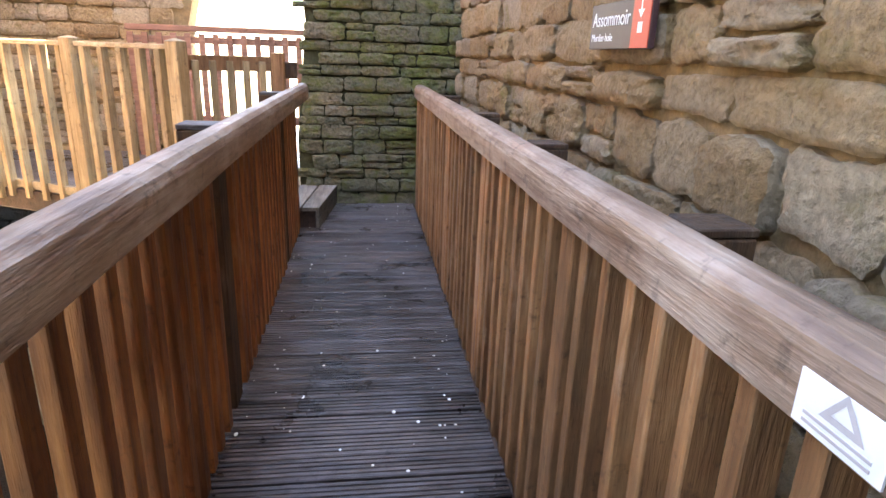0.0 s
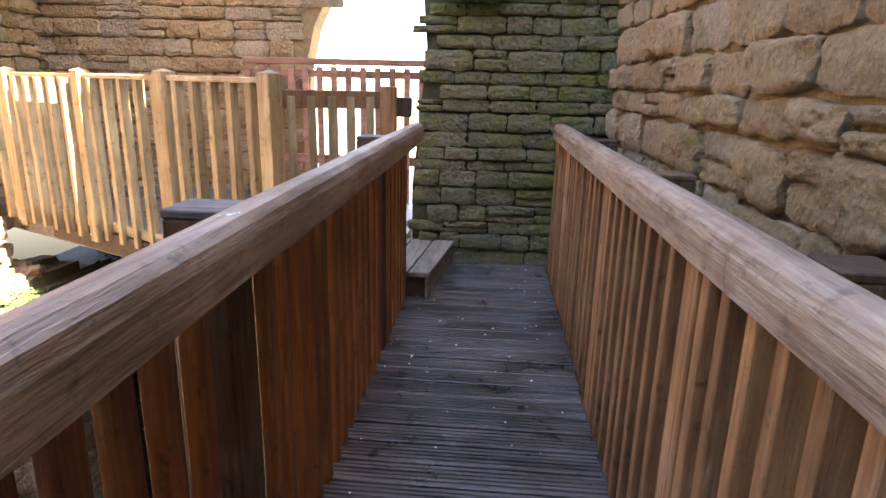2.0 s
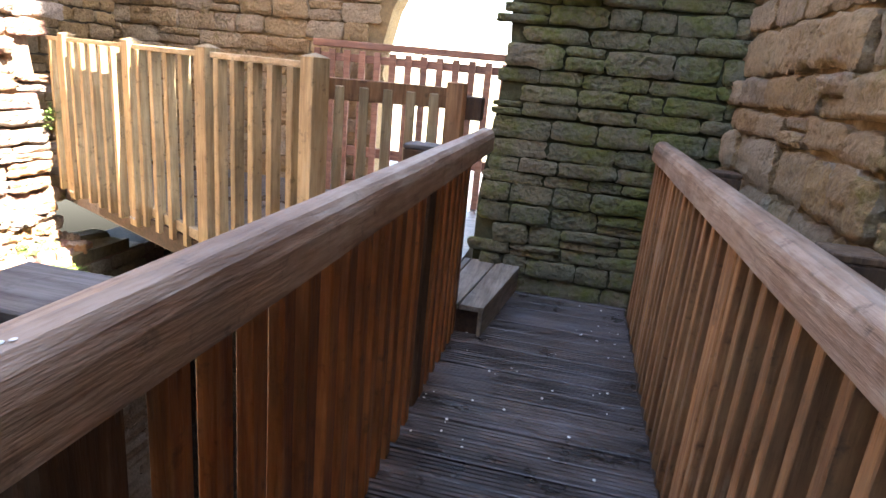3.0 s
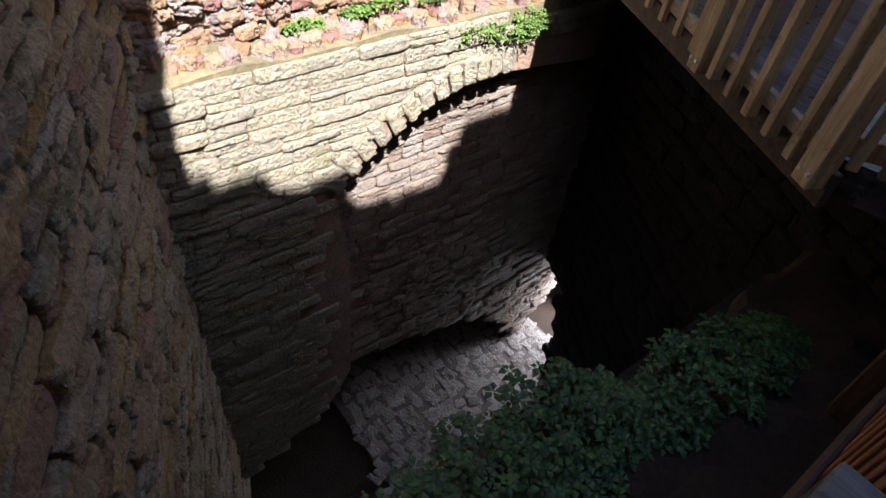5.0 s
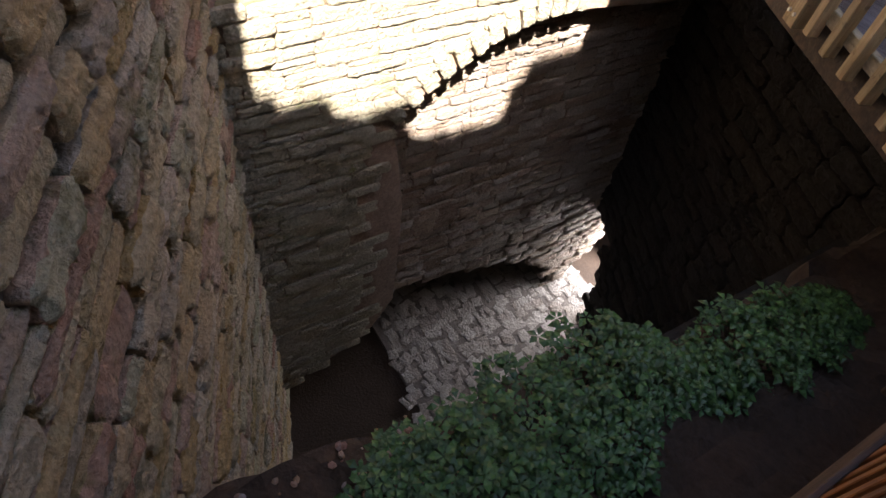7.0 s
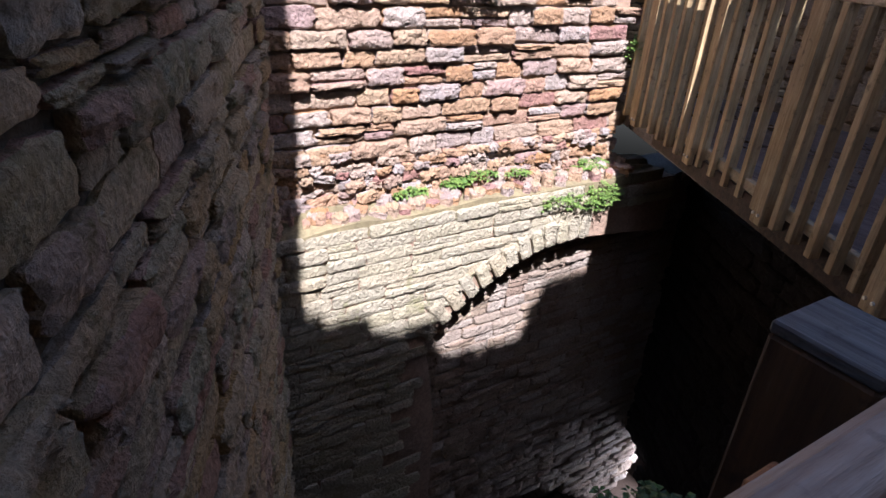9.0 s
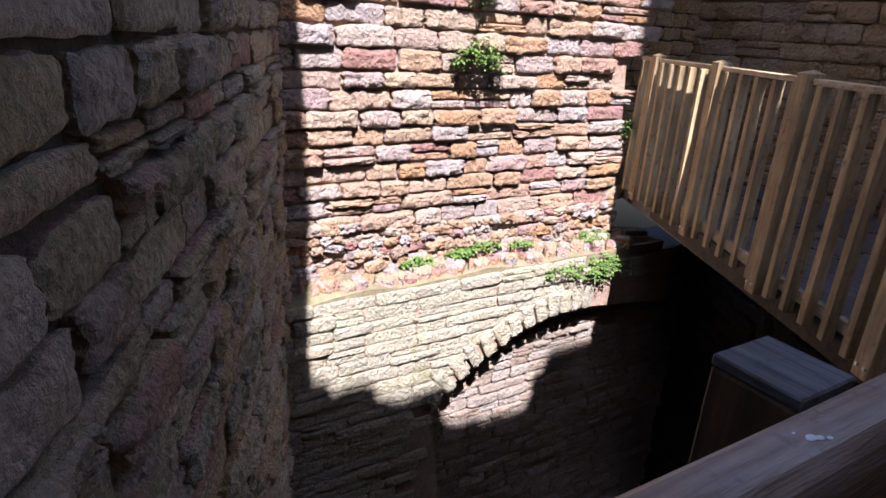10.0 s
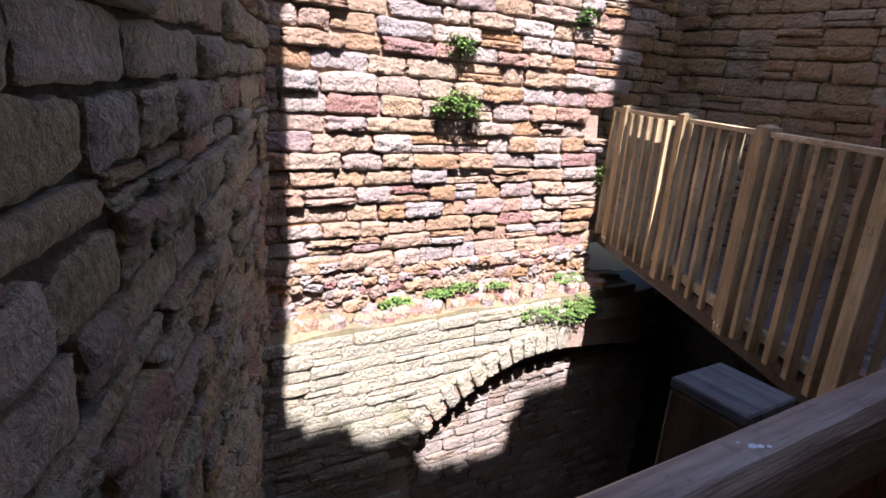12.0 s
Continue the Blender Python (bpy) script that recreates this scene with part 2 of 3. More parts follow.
def inside(poly, u, z):
    hit = False
    n = len(poly)
    for i in range(n):
        (a, b), (c, d) = poly[i], poly[(i + 1) % n]
        if (b > z) != (d > z) and u < (c - a) * (z - b) / (d - b) + a:
            hit = not hit
    return hit


def wall_frame(x, y, ux, uy):
    """u runs along (ux, uy) from (x, y); depth points to the right of u, seen from above."""
    u = Vector((ux, uy, 0)).normalized()
    d = Vector((u.y, -u.x, 0))
    return Matrix(((u.x, d.x, 0, x), (u.y, d.y, 0, y), (0, 0, 1, 0), (0, 0, 0, 1)))


# ---- rough stones, unit sized: u and z from -0.5 to 0.5, depth from 0 to 1 ----
def stone_variant(seed, nu, nz, rag, lump):
    rng = random.Random(seed)
    off = Vector((rng.uniform(0, 90), rng.uniform(0, 90), rng.uniform(0, 90)))
    verts, faces = [], []

    def n(p, s):
        return noise.noise(p * s + off)

    for j in range(nz + 1):
        for i in range(nu + 1):
            u, z = i / nu - 0.5, j / nz - 0.5
            eu, ez = 1 - abs(u) * 2, 1 - abs(z) * 2
            edge = min(1.0, eu * 11.0) * min(1.0, ez * 5.5)
            d = 0.70 + 0.30 * edge ** 0.6 + lump * n(Vector((u * 3.2, z * 2.2, 0)), 1.0) + 0.7 * lump * n(Vector((u * 9, z * 6, 3)), 1.0) + 0.45 * lump * n(Vector((u * 21, z * 13, 9)), 1.0)
            if 0 < i < nu and 0 < j < nz:
                u += rng.uniform(-0.25, 0.25) / nu
                z += rng.uniform(-0.25, 0.25) / nz
            elif eu < 0.01 and ez < 0.01:
                u *= 0.985 - rng.uniform(0, 0.06)
                z *= 0.97 - rng.uniform(0, 0.12)
            u += (rag * 0.6 * n(Vector((0, z * 2.5, 7)), 1.0) + rag * 0.3 * n(Vector((u, z * 9, 7)), 1.0)) * (abs(u) * 2)
            z += (rag * n(Vector((u * 2.6, 0, 11 if z > 0 else 17)), 1.0) + rag * 0.6 * n(Vector((u * 9, z, 23)), 1.0)) * (abs(z) * 2)
            verts.append((u, max(0.2, d), z))
    rim = [j * (nu + 1) + i for j, i in [(0, i) for i in range(nu)] + [(j, nu) for j in range(nz)] + [(nz, i) for i in range(nu, 0, -1)] + [(j, 0) for j in range(nz, 0, -1)]]
    base = len(verts)
    verts += [verts[k] for k in rim] + [(verts[k][0], -0.3, verts[k][2]) for k in rim]
    size = len(rim)
    for j in range(nz):
        for i in range(nu):
            a = j * (nu + 1) + i
            faces.append((a, a + nu + 1, a + nu + 2, a + 1))
    for k in range(len(rim)):
        k2 = (k + 1) % len(rim)
        faces.append((base + k, base + k2, base + size + k2, base + size + k))
    return verts, faces


VARIANTS = [stone_variant(s, 13, 8, 0.12, 0.27) for s in range(24)]
SOFT = [stone_variant(100 + s, 10, 6, 0.09, 0.22) for s in range(18)]


def shared_meshes(variants, material):
    out = []
    for v, f in variants:
        me = bpy.data.meshes.new("stone")
        me.from_pydata(v, [], f)
        me.materials.append(material)
        for p in me.polygons:
            p.use_smooth = True
        out.append(me)
    return out


def lay_courses(rng, outline, heights, lengths, depth, gap=0.012, skip=0.0):
    """Coursed stones inside an outline: centre u, z, length, height, depth, tilt."""
    us, zs = [p[0] for p in outline], [p[1] for p in outline]
    z, out = min(zs), []
    while z < max(zs):
        h = rng.uniform(*heights)
        u = min(us) - rng.uniform(0, lengths[1])
        while u < max(us):
            w = rng.uniform(*lengths)
            if inside(outline, u + w / 2, z + h / 2) and rng.random() >= skip:
                if rng.random() < 0.16 and h > 0.09:
                    k = rng.uniform(0.4, 0.6)
                    out.append((u + w / 2, z + h * k / 2, w - gap, h * k - gap * 0.7, depth * rng.uniform(0.5, 1.3), rng.uniform(-1.5, 1.5)))
                    out.append((u + w / 2, z + h * (1 + k) / 2, w - gap, h * (1 - k) - gap * 0.7, depth * rng.uniform(0.5, 1.3), rng.uniform(-1.5, 1.5)))
                else:
                    out.append((u + w / 2, z + h / 2 + rng.uniform(-1, 1) * gap * 0.4, w - gap, h - gap * rng.uniform(0.7, 1.5), depth * rng.uniform(0.45, 1.4), rng.uniform(-1.2, 1.2)))
            u += w
        z += h
    return out


PENDING = []


def masonry(owner, m, stones, variants, material, near, limit=300):
    """Stones are laid at the end of the build: the nearest as parts, the rest joined."""
    PENDING.append((owner, m, stones, variants, material, near, limit))


def lay_all_masonry():
    for owner, m, stones, variants, material, near, limit in PENDING:
        stones = sorted(stones, key=lambda s: (s[0] - near[0]) ** 2 + (s[1] - near[1]) ** 2)
        rng = random.Random(len(stones))
        shared = shared_meshes(variants, material)
        verts, faces = [], []
        for k, (u, z, w, h, d, tilt) in enumerate(stones):
            v = rng.randrange(len(variants))
            mm = m @ Matrix.Translation((u, 0, z)) @ Matrix.Rotation(radians(tilt), 4, "Y") @ Matrix.Diagonal((w, d, h, 1))
            if k < limit:
                ob = new("stone", shared[v])
                ob.matrix_basis = mm
                ob.parent = owner
            else:
                base = len(verts)
                verts += [tuple(mm @ Vector(p)) for p in variants[v][0]]
                faces += [tuple(base + i for i in (f[::-1] if m.determinant() < 0 else f)) for f in variants[v][1]]
        if verts:
            me = bpy.data.meshes.new("stonework")
            me.from_pydata(verts, [], faces)
            me.materials.append(material)
            for p in me.polygons:
                p.use_smooth = True
            ob = new("stonework", me)
            ob.parent = owner
            tagged(ob, kind="stuff")


def structure(name, bm, material, label, category="wall"):
    return tagged(part(name, bm, material), label, category, kind="structure")


# ---- setting: walls of the ruined tower ----
rng = random.Random(5)
# right-hand wall beside the bridge, facing -x
F_RIGHT = wall_frame(0.93, 7.2, 0, -1)
# the unseen top edge is cut to bound the sun patch across the pit
right_outline = [(0, -1.6), (9.7, -1.6), (9.7, 6.2), (6.0, 6.3), (5.2, 6.0), (4.1, 5.5), (3.62, 5.6), (3.37, 6.2), (2.77, 6.2), (2.72, 4.0), (0, 4.0)]
wall_right = structure("wall_east", prism(right_outline, F_RIGHT, 0.3), M_MORTAR_O, "tall ochre sandstone wall of large weathered blocks beside the bridge")
masonry(wall_right, F_RIGHT, lay_courses(rng, right_outline, (0.12, 0.22), (0.22, 0.5), 0.05, 0.02), VARIANTS, M_OCHRE, (3.0, 1.2))

# unseen block, raised until the platform and the wall behind it lose the sun
structure("wall_east_tower", boxed(0.94, 1.4, 4.46, 8.9, 4.01, 11.5), M_MORTAR_O, "unseen high wall above the bridge end that blocks the sun")
# end wall, facing -y
F_END = wall_frame(-0.56, 6.52, 1, 0)
end_outline = [(0.03, -1.6), (1.9, -1.6), (1.9, 4.2), (-0.1, 4.2), (0.02, 2.6), (0.1, 1.6), (0, 0.6)]
wall_end = structure("wall_north", prism(end_outline, F_END, 0.35), M_MORTAR_G, "mossy green coursed stone wall at the bridge end")
end_stones = []
for u, z, w, h, d, a in lay_courses(rng, end_outline, (0.075, 0.155), (0.16, 0.44), 0.05, 0.011):
    left = max(u - w / 2, rng.uniform(-0.03, 0.05))
    end_stones.append(((left + u + w / 2) / 2, z, u + w / 2 - left, h, d, a))
masonry(wall_end, F_END, end_stones, SOFT, M_GREEN, (0.7, 1.0))

# wall at the side of the pit, along which the pit runs away from the bridge
left_outline = [(0.22, -6.2), (4.45, -6.2), (4.45, 4.6), (3.0, 5.0), (1.2, 4.7), (0.3, 3.4), (0.22, 1.0)]
F_LEFT = Matrix(((-0.929, 0.369, 0, -0.48), (0.369, 0.929, 0, 1.935), (0, 0, 1, 0), (0, 0, 0, 1)))
wall_left = structure("wall_south", prism(left_outline, F_LEFT, 0.8), M_MORTAR_D, "dark damp coursed stone wall dropping into the pit")
masonry(wall_left, F_LEFT, lay_courses(rng, left_outline, (0.09, 0.17), (0.22, 0.5), 0.055, 0.02), VARIANTS, M_DAMP, (1.3, 0.9))
wall_behind = structure("wall_south_passage", boxed(-1.5, -0.66, -2.6, 1.72, -1.6, 0.35), M_MORTAR_O, "low ochre stone wall below the bridge railing")
F_PASS = Matrix(((0, 1, 0, -0.66), (1, 0, 0, -2.5), (0, 0, 1, 0), (0, 0, 0, 1)))
masonry(wall_behind, F_PASS, lay_courses(rng, [(0, -1.5), (4.2, -1.5), (4.2, 0.35), (0, 0.35)], (0.13, 0.22), (0.22, 0.5), 0.06, 0.015), VARIANTS, M_OCHRE, (4.3, 0.5), 120)
wall_back = structure("wall_rear", boxed(-1.5, 1.25, -3.3, -2.6, -1.6, 4.6), M_MORTAR_D, "plain stone wall closing the passage")

# unseen wall and roof, added to keep sky light off the near bridge
structure("wall_passage", boxed(-0.96, -0.68, -2.6, 0.25, 0.36, 2.7), M_MORTAR_O, "unseen wall added to block sky light at the bridge start")
structure("ceiling_passage", boxed(-0.96, 0.92, -2.6, -0.1, 2.7, 3.1), M_MORTAR_O, "unseen roof added to block sky light over the bridge start", "ceiling")

# sunlit wall across the pit, facing +x: upper face, set-back above a ledge
F_SUN = wall_frame(-4.3, 3.2, 0, 1)
sun_outline = [(0, -0.5), (3.66, -0.5), (3.6, 0.3), (3.56, 0.9), (3.5, 1.4), (3.8, 1.7), (3.98, 2.1), (4.2, 2.5), (4.2, 4.6), (0, 4.6)]
wall_sun = structure("wall_west_upper", prism(sun_outline, F_SUN, 0.8), M_MORTAR_P, "sunlit wall of orange and grey coursed rubble stone")
upper = [s for s in lay_courses(rng, sun_outline, (0.10, 0.155), (0.22, 0.48), 0.066, 0.016)]
masonry(wall_sun, F_SUN, upper, VARIANTS, M_MIXED, (2.0, 1.0))

rubble = [(u, z, w, h, d, rng.uniform(-18, 18)) for u, z, w, h, d, a in lay_courses(rng, [(0.2, -0.42), (3.6, -0.42), (3.6, 0.06), (2.2, -0.02), (0.2, 0.1)], (0.06, 0.11), (0.08, 0.19), 0.085, 0.006)]
masonry(wall_sun, F_SUN, rubble, VARIANTS, M_MIXED, (2.0, -0.2))

# lower wall, proud of the upper one, with a broken segmental arch
F_LOW = wall_frame(-3.98, 3.2, 0, 1)


def arch_z(y):
    k = min(1.0, max(0.0, (y - 4.60) / 1.5))
    return -1.66 + 0.72 * math.sin(k * math.pi / 2) ** 0.85


arch_curve = [(y - 3.2, arch_z(y)) for y in (4.60, 4.68, 4.78, 4.9, 5.05, 5.2, 5.4, 5.6, 5.85, 6.1)]
low_outline = [(0, -5.2), (0.87, -4.9), (1.3, -4.62), (1.55, -4.2), (1.57, -2.7), (1.47, -1.95)] + arch_curve + [(3.3, -0.98), (4.3, -1.1), (4.3, -0.5), (3.3, -0.48), (1.9, -0.42), (0.8, -0.4), (0, -0.44)]
wall_low = structure("wall_west_lower", prism(low_outline, F_LOW, 0.19), M_MORTAR_P, "pale ashlar wall with the springing of a broken arch")


def clear_of_arch(s):
    u, z = s[0] + 3.2, s[1]
    return not (u > 4.45 and z < arch_z(u) + 0.17)


masonry(wall_low, F_LOW, [s for s in lay_courses(rng, low_outline, (0.09, 0.145), (0.22, 0.5), 0.035, 0.009) if clear_of_arch(s)], SOFT, M_PALE, (1.6, -1.0))
# voussoirs
vous = []
for i in range(13):
    y = 4.62 + i * 0.135
    y2 = y + 0.12
    a = math.degrees(math.atan2(arch_z(y2) - arch_z(y), 0.12))
    L = rng.uniform(0.2, 0.27)
    cy, cz = (y + y2) / 2, (arch_z(y) + arch_z(y2)) / 2
    n = Vector((-math.sin(radians(a)), math.cos(radians(a))))
    vous.append((cy + n.x * L / 2 - 3.2, cz + n.y * L / 2, L, 0.118, 0.06, -(a + 90)))
masonry(wall_low, F_LOW, vous, SOFT, M_PALE, (2, -1))
ledge = bmesh.new()
box(ledge, -4.36, -3.975, 3.2, 7.3, -0.5, -0.40)
bmesh.ops.subdivide_edges(ledge, edges=ledge.edges[:], cuts=14, use_grid_fill=True)
for v in ledge.verts:
    if v.co.z > -0.45:
        v.co.z += 0.05 * noise.noise(v.co * 3.1) + 0.03 * noise.noise(v.co * 11) + (0.05 if v.co.x < -4.2 else 0.0)
ledge_ob = structure("ledge_earth", ledge, M_GRASS, "sloping earth and rubble ledge on the sunlit wall", "ledge")

F_LEDGE = Matrix(((1, 0, 0, -4.0), (0, 0, 1, 0), (0, 1, 0, -0.385), (0, 0, 0, 1)))
scatter = [(u, z, w, h, d, rng.uniform(-60, 60)) for u, z, w, h, d, a in lay_courses(rng, [(-0.3, 3.5), (-0.02, 3.5), (-0.02, 6.9), (-0.3, 6.9)], (0.07, 0.13), (0.08, 0.17), 0.07, 0.008, skip=0.15)]
masonry(ledge_ob, F_LEDGE, scatter, VARIANTS, M_MIXED, (-0.1, 5.0))

# wall behind the arch, and the low opening under it
F_DEEP = wall_frame(-4.21, 3.2, 0, 1)
deep_outline = [(0, -4.3), (1.83, -4.36), (2.55, -4.55), (3.5, -4.82), (3.92, -5.01), (4.35, -5.4), (4.6, -6.2), (4.7, -6.2), (5.5, -4.6), (5.5, -0.6), (0, -0.6)]
wall_deep = structure("wall_west_deep", prism(deep_outline, F_DEEP, 0.6), M_MORTAR_D, "coursed stone wall set back behind the arch")
masonry(wall_deep, F_DEEP, lay_courses(rng, deep_outline, (0.08, 0.13), (0.2, 0.42), 0.045, 0.011), SOFT, M_DEEP, (2.4, -1.6), 300)
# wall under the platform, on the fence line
F_UNDER = Matrix(((0.897, -0.44, 0, -4.09), (-0.44, -0.897, 0, 8.08), (0, 0, 1, 0), (0, 0, 0, 1)))
under_outline = [(-0.4, -4.4), (0.6, -4.4), (0.8, -6.2), (4.2, -6.2), (4.2, -0.05), (-0.4, -0.05)]
wall_under = structure("wall_platform_base", prism(under_outline, F_UNDER, 0.5), M_SHADE_MORTAR, "rough stone wall under the platform, coloured dark for its shade")
masonry(wall_under, F_UNDER, lay_courses(rng, under_outline, (0.12, 0.2), (0.2, 0.5), 0.06, 0.014), VARIANTS, M_UNDER_SHADE, (2.5, -1.5), 150)

# the bottom of the pit, with a lit rubble slope beyond the low opening
pit = bmesh.new()
bmesh.ops.create_grid(pit, x_segments=40, y_segments=40, size=5.0, matrix=Matrix.Translation((-4.0, 5.5, -6.0)))
for v in pit.verts:
    v.co.z += 0.012 * noise.noise(v.co * 1.3) + 0.008 * noise.noise(v.co * 5)
pit_floor = structure("pit_floor", pit, M_EARTH, "dark earth floor of the deep pit", "floor")
structure("cobble_bed", boxed(-6.15, -3.1, 4.9, 8.3, -6.1, -5.966), M_BED, "grey mortar bed of the undercroft cobbles", "floor")
F_COBBLE = Matrix(((1, 0, 0, -4.0), (0, 0, 1, 0), (0, 1, 0, -5.97), (0, 0, 0, 1)))
cobble_outline = [(-2.0, 5.3), (0.9, 4.7), (0.9, 8.3), (-2.0, 8.3)]
cobbles = [(u + rng.uniform(-0.05, 0.05), z + rng.uniform(-0.05, 0.05), w * rng.uniform(0.85, 1.05), h * rng.uniform(0.85, 1.1), d, rng.uniform(-25, 25)) for u, z, w, h, d, a in lay_courses(rng, cobble_outline, (0.12, 0.19), (0.12, 0.24), 0.014, 0.006)]
masonry(pit_floor, F_COBBLE, cobbles, VARIANTS, M_WHITE, (0.2, 6.6), 200)
for nm, bx in (("wall_undercroft", (-6.9, -6.2, 3.0, 9.2, -6.2, -4.2)), ("wall_undercroft_south", (-6.9, -4.0, 2.6, 3.3, -6.2, -4.2))):
    structure(nm, boxed(*bx), M_MORTAR_D, "dark rubble wall of the undercroft")
structure("ceiling_undercroft", boxed(-6.9, -4.85, 3.0, 9.2, -4.5, -4.2), M_MORTAR_D, "stone vault of the undercroft", "ceiling")
F_DOOR = wall_frame(-6.3, 8.6, 1, 0)
structure("wall_undercroft_north", prism([(0, -6.2), (1.2, -6.2), (1.25, -4.9), (1.6, -4.6), (2.2, -4.55), (2.6, -4.85), (2.7, -6.2), (5.4, -6.2), (5.4, -3.0), (0, -3.0)], F_DOOR, 0.4), M_MORTAR_D, "rubble wall with a low daylit doorway")
door_data = bpy.data.lights.new("doorway_daylight", "AREA")
door_data.shape, door_data.size, door_data.size_y, door_data.energy, door_data.color = "RECTANGLE", 0.7, 1.1, 16.0, (0.95, 0.97, 1.0)
new("doorway_daylight", door_data).matrix_world = look((-4.0, 8.8, -5.2), (-3.9, 5.5, -5.95))

# ground under the bridge: an earth bank and its ledge beside the deck
bank = bmesh.new()
bmesh.ops.create_grid(bank, x_segments=40, y_segments=120, size=1.0, matrix=Matrix.Translation((-0.35, 2.1, -0.95)) @ Matrix.Diagonal((1.45, 4.9, 1, 1)))
for v in bank.verts:
    v.co.z += 0.08 * noise.noise(v.co * 2.2) + 0.05 * noise.noise(v.co * 7)
    brink = -1.28 - 0.34 * max(0.0, min(1.0, (3.7 - v.co.y) / 0.6)) + 0.06 * noise.noise(v.co * 3.3)
    if v.co.x < brink:
        v.co.z -= (brink - v.co.x) * 6
bank_ob = structure("bank_ground", bank, M_EARTH, "brown earth and rubble bank under the bridge", "ground")
# abutment gets the mortar with pit shade in its colour
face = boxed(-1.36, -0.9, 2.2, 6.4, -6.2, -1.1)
bank_wall = structure("wall_abutment", face, M_SHADE_MORTAR, "retaining wall below the bridge, coloured dark for its shade")

# outer ground
out = bmesh.new()
for x0, x1, y0, y1 in ((-400, -8.9, -400, 400), (-8.9, 400, 10.6, 400), (1.65, 400, -400, 10.6), (-8.9, 1.65, -400, -3.3)):
    vs = [out.verts.new((x, y, 0.05)) for x, y in ((x0, y0), (x1, y0), (x1, y1), (x0, y1))]
    out.faces.new(vs)
structure("ground", out, M_ROAD, "grassy open ground outside the ruin", "ground")

# platform floor behind the fence
plat = bmesh.new()
vs = [plat.verts.new(p) for p in ((-4.7, 7.12, 0.2), (-1.28, 5.42, 0.2), (-0.6, 5.62, 0.2), (-0.6, 10.6, 0.2), (-4.7, 10.6, 0.2))]
f = plat.faces.new(vs)
ex = bmesh.ops.extrude_face_region(plat, geom=[f])
for v in [g for g in ex["geom"] if isinstance(g, bmesh.types.BMVert)]:
    v.co.z -= 0.18
bmesh.ops.recalc_face_normals(plat, faces=plat.faces)
platform = structure("platform_floor", plat, M_DECK, "timber viewing platform above the pit", "platform")

# wall behind the platform with the broken gap beside it
F_REAR = wall_frame(-5.2, 8.25, 1, 0)
rear_outline = [(0, 0.1), (3.3, 0.1), (3.3, 1.5), (3.4, 1.9), (3.6, 2.3), (3.95, 2.8), (4.2, 4.4), (0, 4.4)]
wall_rear_p = structure("wall_platform", prism(rear_outline, F_REAR, 0.3), M_MORTAR_O, "ochre coursed stone wall behind the platform")
masonry(wall_rear_p, F_REAR, lay_courses(rng, rear_outline, (0.12, 0.2), (0.22, 0.5), 0.05, 0.012), SOFT, M_OCHRE, (2.2, 1.8), 200)

F_CORNER = wall_frame(-4.8, 6.75, 0, 1)
corner_outline = [(0, 0.0), (1.6, 0.0), (1.6, 4.6), (0, 4.6)]
wall_corner = structure("wall_platform_corner", prism(corner_outline, F_CORNER, 0.5), M_MORTAR_D, "shaded stone return wall beside the platform")
masonry(wall_corner, F_CORNER, lay_courses(rng, corner_outline, (0.11, 0.18), (0.2, 0.45), 0.05, 0.013), SOFT, M_OCHRE, (0.8, 1.8), 60)

# ---- the bridge ----
def timber(name, x0, x1, y0, y1, z0, z1, mat, parent, bevel=0.006, label=""):
    return part(name, boxed(x0, x1, y0, y1, z0, z1, bevel), mat, parent, label)


bridge = tagged(new("footbridge"), "narrow timber footbridge with slatted railings and wet decking", "footbridge")
for x in (-0.53, 0.45):
    timber("beam", x, x + 0.08, -2.55, 6.45, -0.27, -0.04, M_BEAM, bridge, 0.008)


def rail_bar(x0, x1, y0, y1, z0, z1, name, label):
    """A handrail with a rounded top, slightly uneven along its length."""
    bm = bmesh.new()
    w, h = x1 - x0, z1 - z0
    prof = [(0, 0), (w, 0), (w, h * 0.62), (w * 0.93, h * 0.84), (w * 0.75, h * 0.97), (w * 0.5, h), (w * 0.25, h * 0.97), (w * 0.07, h * 0.84), (0, h * 0.62)]
    n = 60
    rows = []
    for i in range(n + 1):
        y = y0 + (y1 - y0) * i / n
        rows.append([bm.verts.new((x0 + a + 0.003 * noise.noise(Vector((y * 2, a * 30, x0))), y, z0 + b + 0.003 * noise.noise(Vector((y * 2.3, b * 30, 5))))) for a, b in prof])
    k = len(prof)
    for i in range(n):
        for j in range(k):
            bm.faces.new((rows[i][j], rows[i][(j + 1) % k], rows[i + 1][(j + 1) % k], rows[i + 1][j]))
    bm.faces.new(rows[0])
    bm.faces.new(rows[-1][::-1])
    bmesh.ops.recalc_face_normals(bm, faces=bm.faces)
    return part(name, bm, M_RAIL, bridge, label)


LX0, LX1, RX0, RX1 = -0.478, -0.385, 0.488, 0.585
RAIL_Z0, RAIL_Z1 = 1.02, 1.132
rail_bar(LX0, LX1, -2.5, 5.72, RAIL_Z0, RAIL_Z1, "handrail", "weathered grey-brown rounded timber handrail")
rail_bar(RX0, RX1, -2.5, 6.42, RAIL_Z0 - 0.02, RAIL_Z1 - 0.02, "handrail", "weathered grey-brown rounded timber handrail")


def slat_mesh(w, d, h, mat, bevel=0.003):
    return mesh_of("slat", boxed(-d / 2, d / 2, -w / 2, w / 2, 0, h, bevel), mat)


